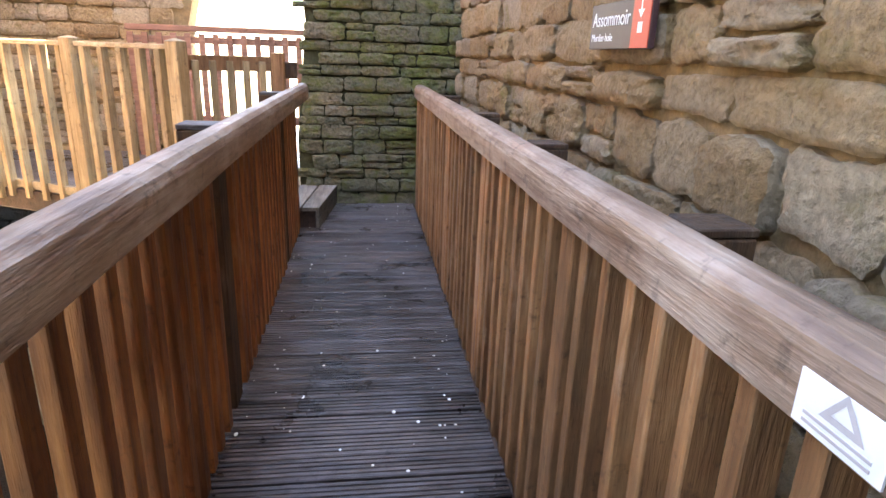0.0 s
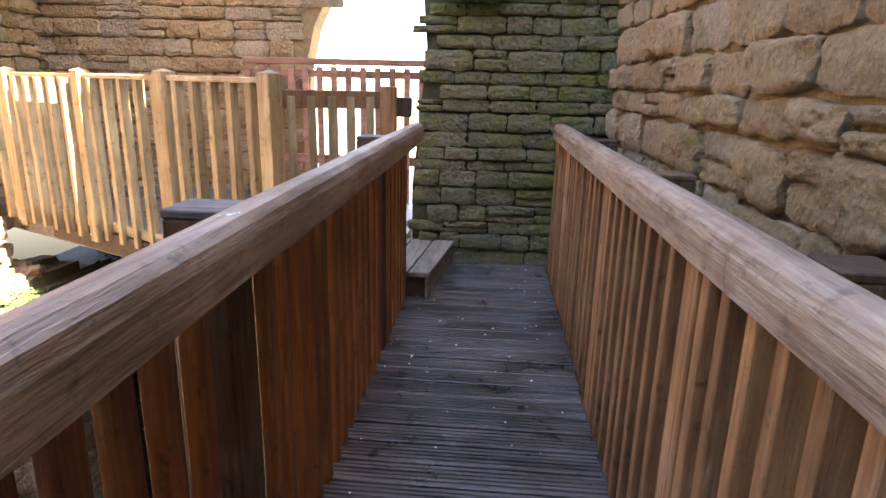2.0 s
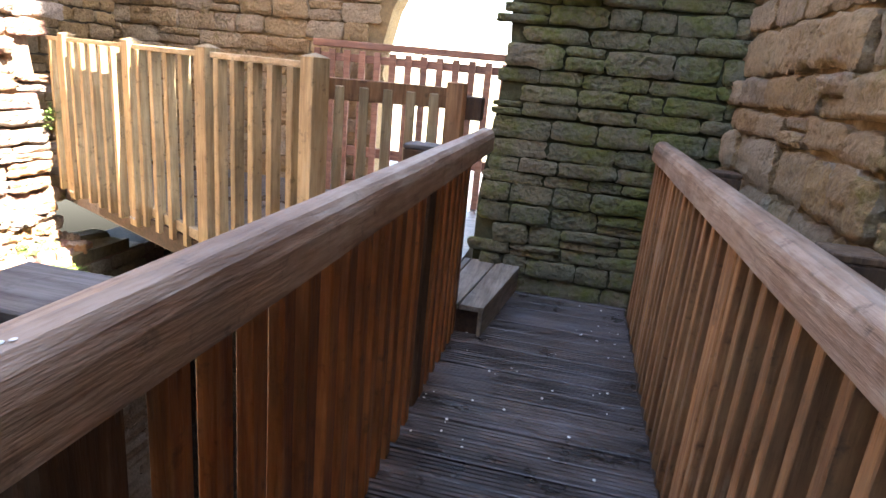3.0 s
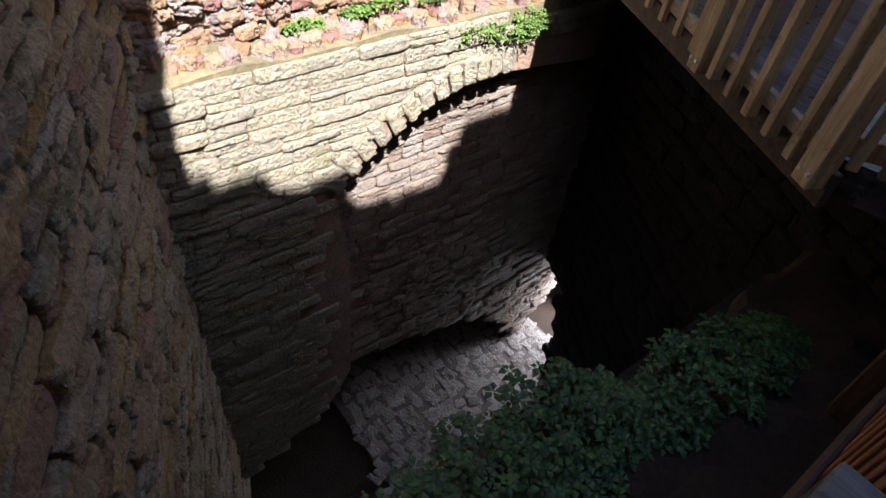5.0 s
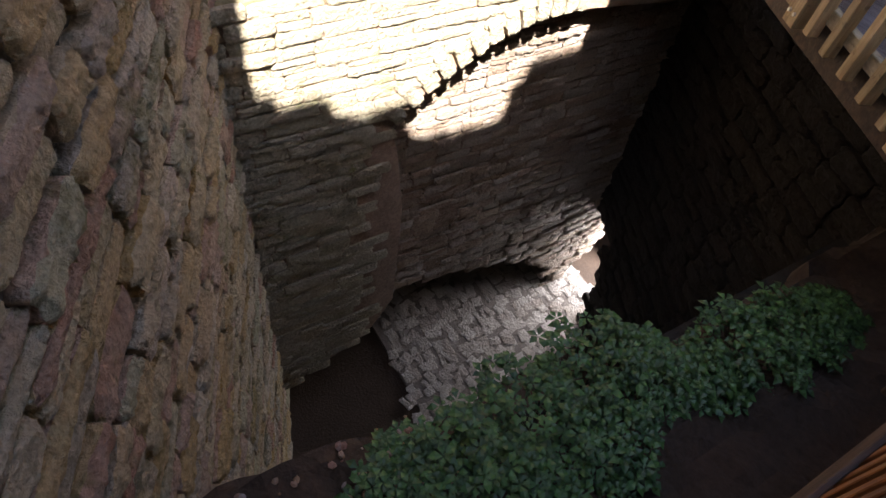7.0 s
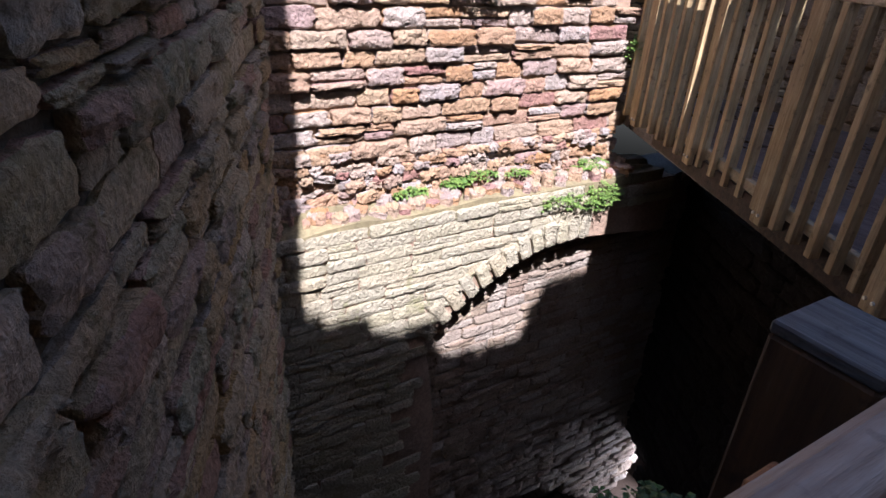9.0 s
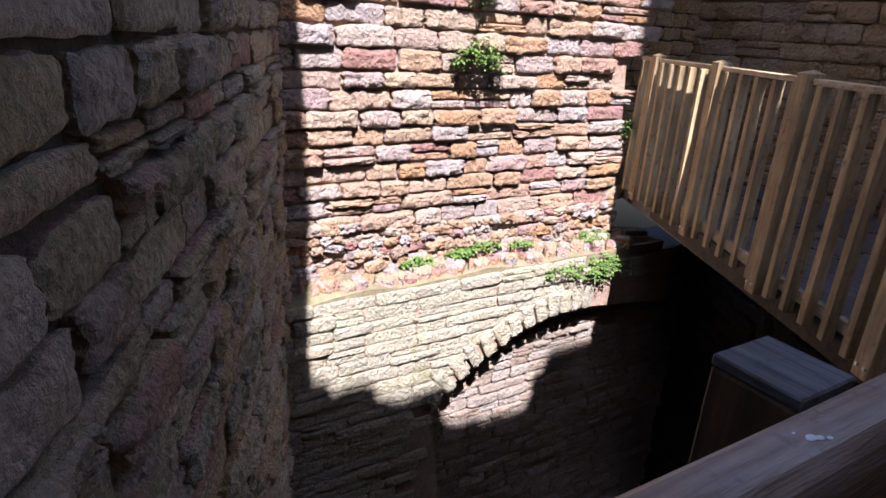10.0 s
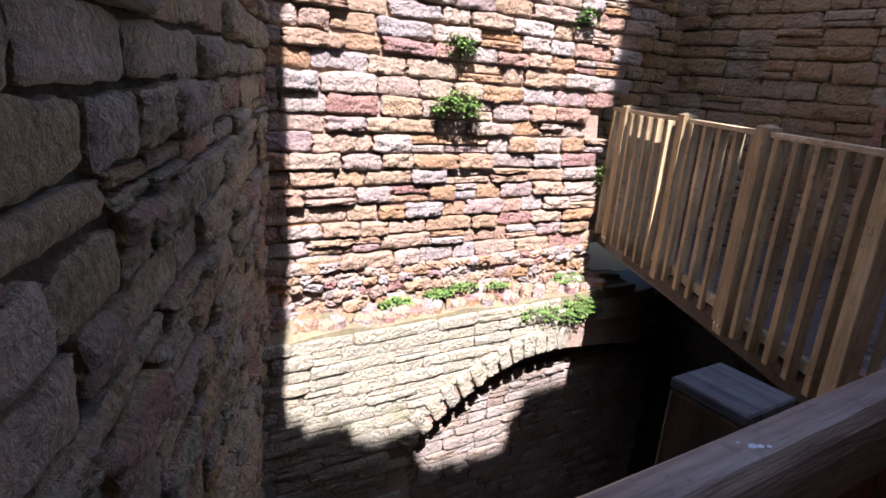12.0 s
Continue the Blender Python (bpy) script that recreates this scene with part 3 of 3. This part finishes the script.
def put(name, me, parent, x, y, z, rz=0.0):
    ob = new(name, me)
    ob.parent = parent
    ob.matrix_basis = pose(x, y, z, 0, 0, rz)
    return ob


SLAT_L, SLAT_R = slat_mesh(0.056, 0.036, 1.145, M_SLAT), slat_mesh(0.04, 0.064, 1.125, M_SLATP)
LEFT_POSTS, RIGHT_POSTS = [-2.2, -0.45, 1.29, 3.05, 4.81], [-0.2, 0.85, 1.9, 2.97, 4.07, 5.4]
y = -2.4
rng = random.Random(9)
while y < 5.66:
    if min(abs(y - q) for q in LEFT_POSTS) > 0.1:
        put("slat", SLAT_L, bridge, -0.496 + rng.uniform(-0.003, 0.003), y, -0.12, rng.uniform(-1.5, 1.5))
    y += 0.118
y = -2.4
while y < 6.4:
    put("slat", SLAT_R, bridge, 0.548 + rng.uniform(-0.003, 0.003), y, -0.12, rng.uniform(-1.5, 1.5))
    y += 0.122


def bridge_post(x, y, top, cap_w):
    p = timber("post", x - cap_w / 2, x + cap_w / 2, y - cap_w / 2, y + cap_w / 2, -0.35, top - 0.018, M_POST, bridge, 0.006)
    bm = boxed(x - cap_w / 2, x + cap_w / 2, y - cap_w / 2, y + cap_w / 2, top - 0.018, top, 0.003)
    c = part("post_cap", bm, M_CAP if x < 0 else M_POST, p, "grey weathered square post top")
    return p, c


for y in LEFT_POSTS:
    bridge_post(-0.545, y + 0.05, 1.115, 0.128)
for y in RIGHT_POSTS:
    bridge_post(0.68, y, 1.085, 0.12)

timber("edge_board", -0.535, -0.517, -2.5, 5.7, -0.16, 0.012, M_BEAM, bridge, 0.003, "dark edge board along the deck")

for y in RIGHT_POSTS + [6.36]:
    timber("inner_post", 0.515, 0.565, min(y + 0.28, 6.33), min(y + 0.37, 6.42), -0.12, 0.99, M_SLATP, bridge, 0.004)

# a pile of bird dropping on the rail
drop = bmesh.new()
for dx, dy, r in ((0, 0, 0.0055), (0.005, 0.009, 0.004), (0.010, 0.019, 0.003), (-0.008, 0.004, 0.0025), (-0.013, -0.01, 0.0018)):
    bmesh.ops.create_icosphere(drop, subdivisions=2, radius=r, matrix=Matrix.Translation((-0.425 + dx, 2.945 + dy, 1.132)) @ Matrix.Diagonal((1, 1.4, 0.25, 1)))
tagged(part("bird_dropping", drop, M_DROP), "white bird dropping on the bridge handrail", "dropping")

# warning card on the handrail
card = tagged(new("warning_card"), "white warning card with a grey triangle fixed on the handrail", "sign")
card_face = part("card", boxed(RX0 - 0.004, RX0 - 0.001, 1.270, 1.390, 1.004, 1.066), M_WHITEP, card)
tri = bmesh.new()
pts = [(1.355, 1.030), (1.295, 1.030), (1.325, 1.070)]
inn = [(1.340, 1.038), (1.310, 1.038), (1.325, 1.058)]
ov = [tri.verts.new((RX0 - 0.0052, a, b)) for a, b in pts]
iv = [tri.verts.new((RX0 - 0.0052, a, b)) for a, b in inn]
for i in range(3):
    tri.faces.new((ov[i], ov[(i + 1) % 3], iv[(i + 1) % 3], iv[i]))
part("triangle", tri, M_INK, card_face)
for z in (1.022, 1.013):
    part("text_bar", boxed(RX0 - 0.0052, RX0 - 0.004, 1.285, 1.375, z - 0.002, z + 0.002), M_INK, card_face)

# the timber step up to the platform
step = tagged(new("timber_step"), "low grey timber step box on the deck by the mossy wall", "step")


def quad_slab(corners, z0, z1):
    bm = bmesh.new()
    lo = [bm.verts.new((x, y, z0)) for x, y in corners]
    hi = [bm.verts.new((x, y, z1)) for x, y in corners]
    bm.faces.new(hi)
    bm.faces.new(lo[::-1])
    for i in range(4):
        j = (i + 1) % 4
        bm.faces.new((lo[i], lo[j], hi[j], hi[i]))
    bmesh.ops.recalc_face_normals(bm, faces=bm.faces)
    bmesh.ops.bevel(bm, geom=bm.edges[:], offset=0.004, segments=1, affect="EDGES")
    return bm


for i in range(4):
    a, b = i / 4, (i + 1) / 4 - 0.012
    x0, x1 = -0.325, -0.9
    e0, e1 = -0.215, -0.9
    part("board", quad_slab([(x0 + (x1 - x0) * a, 5.62), (x0 + (x1 - x0) * b, 5.62), (e0 + (e1 - e0) * b, 6.5), (e0 + (e1 - e0) * a, 6.5)], 0.145, 0.178), M_STEP, step)
part("side_board", quad_slab([(-0.33, 5.63), (-0.355, 5.63), (-0.245, 6.5), (-0.22, 6.5)], 0.0, 0.145), M_STEP, step)
# dark panel imitates the shaded opening at the front of the step box
part("end_board", boxed(-0.88, -0.36, 5.66, 5.69, 0.0, 0.145), M_BEAM, step, "dark panel standing in for the shade in the open step end")


# ---- the pale fence round the platform ----
FP = [Vector((-3.97, 6.69, 0)), Vector((-3.05, 6.265, 0)), Vector((-2.12, 5.735, 0)), Vector((-1.27, 5.30, 0))]
FDIR = (FP[3] - FP[0]).normalized()
FANG = math.degrees(math.atan2(FDIR.y, FDIR.x))
fence = tagged(new("platform_fence"), "pale new timber fence with square posts along the platform edge", "fence")


def fence_post_mesh(w, h):
    bm = bmesh.new()
    box(bm, -w / 2, w / 2, -w / 2, w / 2, 0, h - 0.02, 0.004)
    cone = [bm.verts.new((sx * w / 2, sy * w / 2, h - 0.02)) for sx, sy in ((-1, -1), (1, -1), (1, 1), (-1, 1))]
    tipv = bm.verts.new((0, 0, h))
    for i in range(4):
        bm.faces.new((cone[i], cone[(i + 1) % 4], tipv))
    return mesh_of("post", bm, M_FENCE)


POST = fence_post_mesh(0.10, 1.31)
FSLAT = mesh_of("slat", boxed(-0.024, 0.024, -0.03, 0.03, 0, 1.205, 0.003), M_FENCE)
BOLT = bmesh.new()
bmesh.ops.create_cone(BOLT, cap_ends=True, segments=10, radius1=0.011, radius2=0.009, depth=0.012, matrix=Matrix.Rotation(radians(90), 4, "X"))
BOLT = mesh_of("bolt", BOLT, M_STEEL)
side = Vector((FDIR.y, -FDIR.x, 0))
for p in FP:
    c = p + FDIR * 0.05 - side * 0.03
    square_post = put("post", POST, fence, c.x, c.y, 0.11, FANG)
    for dx in (-0.025, 0.025):
        put("bolt", BOLT, square_post, dx, -0.054, 0.06)


def along_bar(name, a, b, z0, z1, w, off, mat, parent):
    d = (b - a)
    ang = math.degrees(math.atan2(d.y, d.x))
    s = Vector((d.y, -d.x, 0)).normalized()
    ob = part(name, boxed(0, d.length, -w / 2, w / 2, z0, z1, 0.004), mat, parent)
    q = a + s * off
    ob.matrix_basis = pose(q.x, q.y, 0, 0, 0, ang)
    return ob


ends = [FP[0] - FDIR * 0.36] + FP
for i in range(4):
    a, b = ends[i] + FDIR * (0.11 if i else 0.0), ends[i + 1]
    along_bar("top_rail", a, b, 1.345, 1.378, 0.07, -0.04, M_FRAIL, fence)
    along_bar("bottom_rail", a, b, 0.21, 0.28, 0.04, -0.06, M_FRAIL, fence)
    L = (b - a).length
    n = 5 if i else 2
    for k in range(n):
        q = a + FDIR * L * (k + 0.5 + (0.25 if not i else 0)) / n - side * 0.02
        put("slat", FSLAT, fence, q.x, q.y, 0.14, FANG + rng.uniform(-2, 2))
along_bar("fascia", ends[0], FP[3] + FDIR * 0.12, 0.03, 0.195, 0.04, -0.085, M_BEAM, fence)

# short guard between the fence and the bridge
guard = tagged(new("guard_fence"), "short weathered timber guard rail between fence and mossy wall", "fence")
GA, GB = Vector((-1.17, 5.36, 0)), Vector((-0.60, 5.66, 0))
along_bar("top_rail", GA, GB, 1.21, 1.315, 0.045, -0.05, M_SLATP, guard)
along_bar("bottom_rail", GA, GB, 0.24, 0.33, 0.045, -0.05, M_SLATP, guard)
gd = (GB - GA).normalized()
GSLAT = mesh_of("slat", boxed(-0.022, 0.022, -0.014, 0.014, 0, 1.08, 0.003), M_FENCE)
for k in range(5):
    q = GA + gd * (0.06 + 0.118 * k) + Vector((gd.y, -gd.x, 0)) * -0.01
    put("slat", GSLAT, guard, q.x, q.y, 0.2, math.degrees(math.atan2(gd.y, gd.x)))
timber("post", -0.64, -0.55, 5.60, 5.70, -0.1, 1.345, M_SLATP, guard)
timber("stub_rail", -0.60, -0.47, 5.72, 5.80, 1.16, 1.28, M_POST, guard)

# red-stained railing in the gap beyond
redrail = tagged(new("far_railing"), "red-brown stained timber railing in the wall gap", "railing")
timber("top_rail", -2.45, -0.5, 7.95, 8.05, 1.52, 1.58, M_RED, redrail)
timber("mid_rail", -2.45, -0.5, 7.97, 8.02, 1.40, 1.47, M_RED, redrail)
timber("bottom_rail", -2.45, -0.5, 7.97, 8.02, 0.55, 0.64, M_RED, redrail)
RSLAT = mesh_of("slat", boxed(-0.03, 0.03, -0.012, 0.012, 0, 1.3, 0.003), M_RED)
for k in range(13):
    put("slat", RSLAT, redrail, -2.4 + k * 0.145, 7.95, 0.2)

# brown sign on the right-hand wall
sign = tagged(new("wall_sign"), "brown and red sign reading Assommoir on the sandstone wall", "sign")
SX = 0.835
sign_board = part("board", boxed(SX, SX + 0.02, 2.60, 3.07, 1.405, 1.55, 0.002), M_BROWN, sign)
part("red_panel", boxed(SX - 0.003, SX - 0.0005, 2.602, 2.72, 1.407, 1.548), M_REDP, sign_board, "red panel with white symbols")
part("fixing", boxed(SX + 0.02, 0.95, 2.8, 2.9, 1.445, 1.505), M_BROWN, sign)


def lettering(text, size, x, y, z, parent, mat):
    cu = bpy.data.curves.new("text", "FONT")
    cu.body, cu.size, cu.extrude = text, size, 0.0006
    tmp = bpy.data.objects.new("text", cu)
    me = bpy.data.meshes.new_from_object(tmp)
    bpy.data.objects.remove(tmp)
    me.materials.clear()
    me.materials.append(mat)
    ob = new("text", me)
    ob.parent = parent
    ob.matrix_basis = Matrix.Translation((x, y, z)) @ Matrix(((0, 0, -1, 0), (-1, 0, 0, 0), (0, 1, 0, 0), (0, 0, 0, 1)))
    return ob


lettering("Assommoir", 0.066, SX - 0.001, 3.05, 1.478, sign_board, M_WHITEP)
lettering("Murder-hole", 0.036, SX - 0.001, 3.05, 1.43, sign_board, M_WHITEP)
arrow = bmesh.new()
for pts in (((2.657, 1.540), (2.665, 1.540), (2.665, 1.510), (2.657, 1.510)), ((2.64, 1.515), (2.682, 1.515), (2.661, 1.490)), ((2.645, 1.480), (2.677, 1.480), (2.677, 1.450), (2.645, 1.450))):
    arrow.faces.new([arrow.verts.new((SX - 0.004, a, b)) for a, b in pts])
part("symbol", arrow, M_WHITEP, sign_board, "white arrow symbol")


# ---- plants ----
def plant(name, label, x, y, z, spread, height, count, leaf, mat, seed, stretch=(1, 1), hang=0.0):
    """A low leafy plant: thin stems that each carry pointed, folded leaves."""
    r = random.Random(seed)
    thing = tagged(new(name), label, "plant", group=name.replace("_", " ") + " patch")
    thing.matrix_basis = pose(x, y, z)
    lv, lf, sv, sf = [], [], [], []
    for _ in range(count):
        a, d = r.uniform(0, 6.283), spread * math.sqrt(r.random())
        base = Vector((math.cos(a) * d * 0.6 * stretch[0], math.sin(a) * d * 0.6 * stretch[1], 0))
        tip = Vector((math.cos(a) * d * stretch[0], math.sin(a) * d * stretch[1], height * r.uniform(0.35, 1.0) * (1 - 0.5 * (d / spread) ** 2) - hang * r.random()))
        b0 = len(sv)
        sv += [tuple(base + Vector((0.002, 0, 0))), tuple(base - Vector((0.002, 0, 0))), tuple(tip)]
        sf.append((b0, b0 + 1, b0 + 2))
        for q in range(5):
            out = Vector((math.cos(a + q * 1.26), math.sin(a + q * 1.26), r.uniform(-0.15, 0.35))).normalized()
            L = leaf * r.uniform(0.6, 1.25)
            w = out.cross(Vector((0, 0, 1))).normalized() * L * 0.32
            o = tip + out * 0.006
            m_ = o + out * L * 0.5 + Vector((0, 0, 0.12 * L))
            e = o + out * L - Vector((0, 0, 0.22 * L))
            k = len(lv)
            lv += [tuple(o), tuple(m_ + w), tuple(e), tuple(m_ - w), tuple(m_ - Vector((0, 0, 0.08 * L)))]
            lf += [(k, k + 1, k + 4), (k + 1, k + 2, k + 4), (k + 2, k + 3, k + 4), (k + 3, k, k + 4)]
    for nm, v, f_, mt in (("foliage", lv, lf, mat), ("stem", sv, sf, M_STEM)):
        me = bpy.data.meshes.new(nm)
        me.from_pydata(v, [], f_)
        me.materials.append(mt)
        ob = new(nm, me)
        ob.parent = thing
        tagged(ob, kind="stuff")
    return thing


k = 0
for x, y, s, h in ((-1.22, 3.22, 0.24, 0.2), (-1.22, 3.5, 0.27, 0.26), (-1.26, 3.82, 0.3, 0.3), (-1.3, 4.2, 0.3, 0.34), (-1.2, 4.42, 0.24, 0.26), (-1.05, 5.05, 0.28, 0.26), (-1.02, 5.35, 0.24, 0.22), (-1.05, 3.65, 0.22, 0.2), (-1.02, 4.1, 0.22, 0.2), (-1.05, 4.75, 0.2, 0.13), (-1.35, 3.3, 0.16, 0.1), (-0.98, 5.65, 0.18, 0.12)):
    k += 1
    plant("fern_bush", "green leafy weeds growing on the earth bank below the bridge", x, y, -1.0, s, h, 110, 0.052, M_LEAF, k)
for x, y, z, s, h, c in ((-4.2, 4.54, -0.34, 0.13, 0.09, 60), (-4.2, 4.95, -0.32, 0.12, 0.08, 60), (-4.2, 5.2, -0.30, 0.14, 0.1, 60), (-4.18, 5.6, -0.30, 0.1, 0.06, 30), (-4.16, 6.45, -0.36, 0.17, 0.12, 90), (-4.0, 5.95, -0.50, 0.2, 0.08, 90), (-3.97, 6.3, -0.54, 0.22, 0.1, 120), (-3.96, 6.5, -0.50, 0.18, 0.12, 90)):
    k += 1
    plant("ledge_weed", "small yellow-green weeds sprouting on the sunlit ledge", x, y, z, s, h, c, 0.034, M_LEAFY, k, (0.7, 1.3), 0.12 if z < -0.45 else 0.0)
for x, y, z, s, h, c in ((-4.17, 5.0, 1.27, 0.2, 0.22, 130), (-4.2, 5.0, 1.78, 0.12, 0.12, 50), (-4.2, 6.84, 0.70, 0.09, 0.2, 50), (-4.2, 6.3, 2.12, 0.1, 0.12, 40)):
    k += 1
    plant("wall_plant", "bright green plant rooted in the sunlit stone wall", x, y, z, s, h, c, 0.042, M_LEAFY, k, (0.6, 1.1), 0.12)

plant("ivy", "dark green ivy hanging from the top of the mossy wall", -0.12, 6.42, 2.0, 0.2, 0.12, 90, 0.05, M_LEAF, 77, (1.2, 0.3), 0.15)


def bare_tree(x, y, z, height, seed):
    """A thin tree with a tapered trunk, forked limbs and fine twigs."""
    r = random.Random(seed)
    thing = tagged(new("young_tree"), "thin young tree with sparse twigs outside the wall gap", "tree")
    verts, faces = [], []

    def limb(a, d, length, rad, level):
        b = a + d * length
        s = d.orthogonal().normalized()
        t_ = d.cross(s)
        k0 = len(verts)
        for c, rr in ((a, rad), (b, rad * 0.6)):
            for q in range(5):
                verts.append(tuple(c + (s * math.cos(q * 1.2566) + t_ * math.sin(q * 1.2566)) * rr))
        for q in range(5):
            faces.append((k0 + q, k0 + (q + 1) % 5, k0 + 5 + (q + 1) % 5, k0 + 5 + q))
        if level:
            for _ in range(3 if level > 1 else 4):
                nd = (d + Vector((r.uniform(-1, 1), r.uniform(-1, 1), r.uniform(-0.2, 0.6))) * 0.65).normalized()
                limb(a + d * length * r.uniform(0.55, 1.0), nd, length * r.uniform(0.5, 0.75), rad * 0.55, level - 1)

    limb(Vector((x, y, z)), Vector((0.05, 0, 1)).normalized(), height * 0.45, height * 0.02, 5)
    me = bpy.data.meshes.new("trunk")
    me.from_pydata(verts, [], faces)
    me.materials.append(M_STEM)
    ob = new("trunk", me)
    ob.parent = thing
    return thing


bare_tree(-6.5, 27.0, 0.05, 3.6, 4)

# stone crumbs and dead leaves on the bank beside the pit wall
rubbish = bmesh.new()
br = random.Random(33)
for _ in range(160):
    r0 = br.uniform(0.006, 0.022)
    bx, by = br.uniform(-1.55, -0.75), br.uniform(2.45, 3.45)
    bmesh.ops.create_icosphere(rubbish, subdivisions=1, radius=r0, matrix=Matrix.Translation((bx, by, -0.945 + br.uniform(0.0, 0.03))) @ Matrix.Rotation(br.uniform(0, 3), 4, "Z") @ Matrix.Diagonal((1, br.uniform(0.5, 1.4), 0.6, 1)))
for v in rubbish.verts:
    v.co += Vector((noise.noise(v.co * 60), noise.noise(v.co * 60 + Vector((9, 0, 0))), 0)) * 0.004
tagged(part("bank_litter", rubbish, M_MIXED), "small stone crumbs scattered on the earth bank", "litter", kind="stuff")

# crumbs of stone and leaf on the deck
litter = bmesh.new()
lr = random.Random(21)
for _ in range(150):
    lx = lr.choice((-1, 1)) * 0.46 * lr.random() ** 0.5
    ly = lr.uniform(0.6, 6.4)
    s = lr.uniform(0.003, 0.009)
    bmesh.ops.create_icosphere(litter, subdivisions=1, radius=s, matrix=Matrix.Translation((lx, ly, 0.001)) @ Matrix.Diagonal((1, lr.uniform(0.6, 1.6), 0.35, 1)))
tagged(part("deck_litter", litter, M_DROP), "small pale crumbs of stone scattered on the wet decking", "litter", kind="stuff")

# ---- pieces: deck boards, then the stones ----
def grooved_board(w, length, thick, grooves):
    """A deck board along x with shallow grooves in its top."""
    prof = [(-w / 2, -thick), (-w / 2, -0.004), (-w / 2 + 0.004, 0.0)]
    for i in range(grooves):
        c = -w / 2 + w * (i + 1) / (grooves + 1)
        prof += [(c - 0.0045, 0.0), (c - 0.0025, -0.0055), (c + 0.0025, -0.0055), (c + 0.0045, 0.0)]
    prof += [(w / 2 - 0.004, 0.0), (w / 2, -0.004), (w / 2, -thick)]
    bm = bmesh.new()
    a = [bm.verts.new((-length / 2, u, z)) for u, z in prof]
    b = [bm.verts.new((length / 2, u, z)) for u, z in prof]
    for i in range(len(prof)):
        k2 = (i + 1) % len(prof)
        bm.faces.new((a[i], a[k2], b[k2], b[i]))
    bm.faces.new(a[::-1])
    bm.faces.new(b)
    bmesh.ops.recalc_face_normals(bm, faces=bm.faces)
    return mesh_of("deck_board", bm, M_DECK)


board_me = grooved_board(0.1165, 1.0, 0.036, 4)
deck = tagged(new("deck"), "wet grey-brown ribbed timber decking of the bridge", "decking")
y = -2.5
while y < 6.5:
    put("deck_board", board_me, deck, rng.uniform(-0.006, 0.006), y, rng.uniform(-0.003, 0.003), rng.uniform(-0.3, 0.3))
    y += 0.1285
lay_all_masonry()
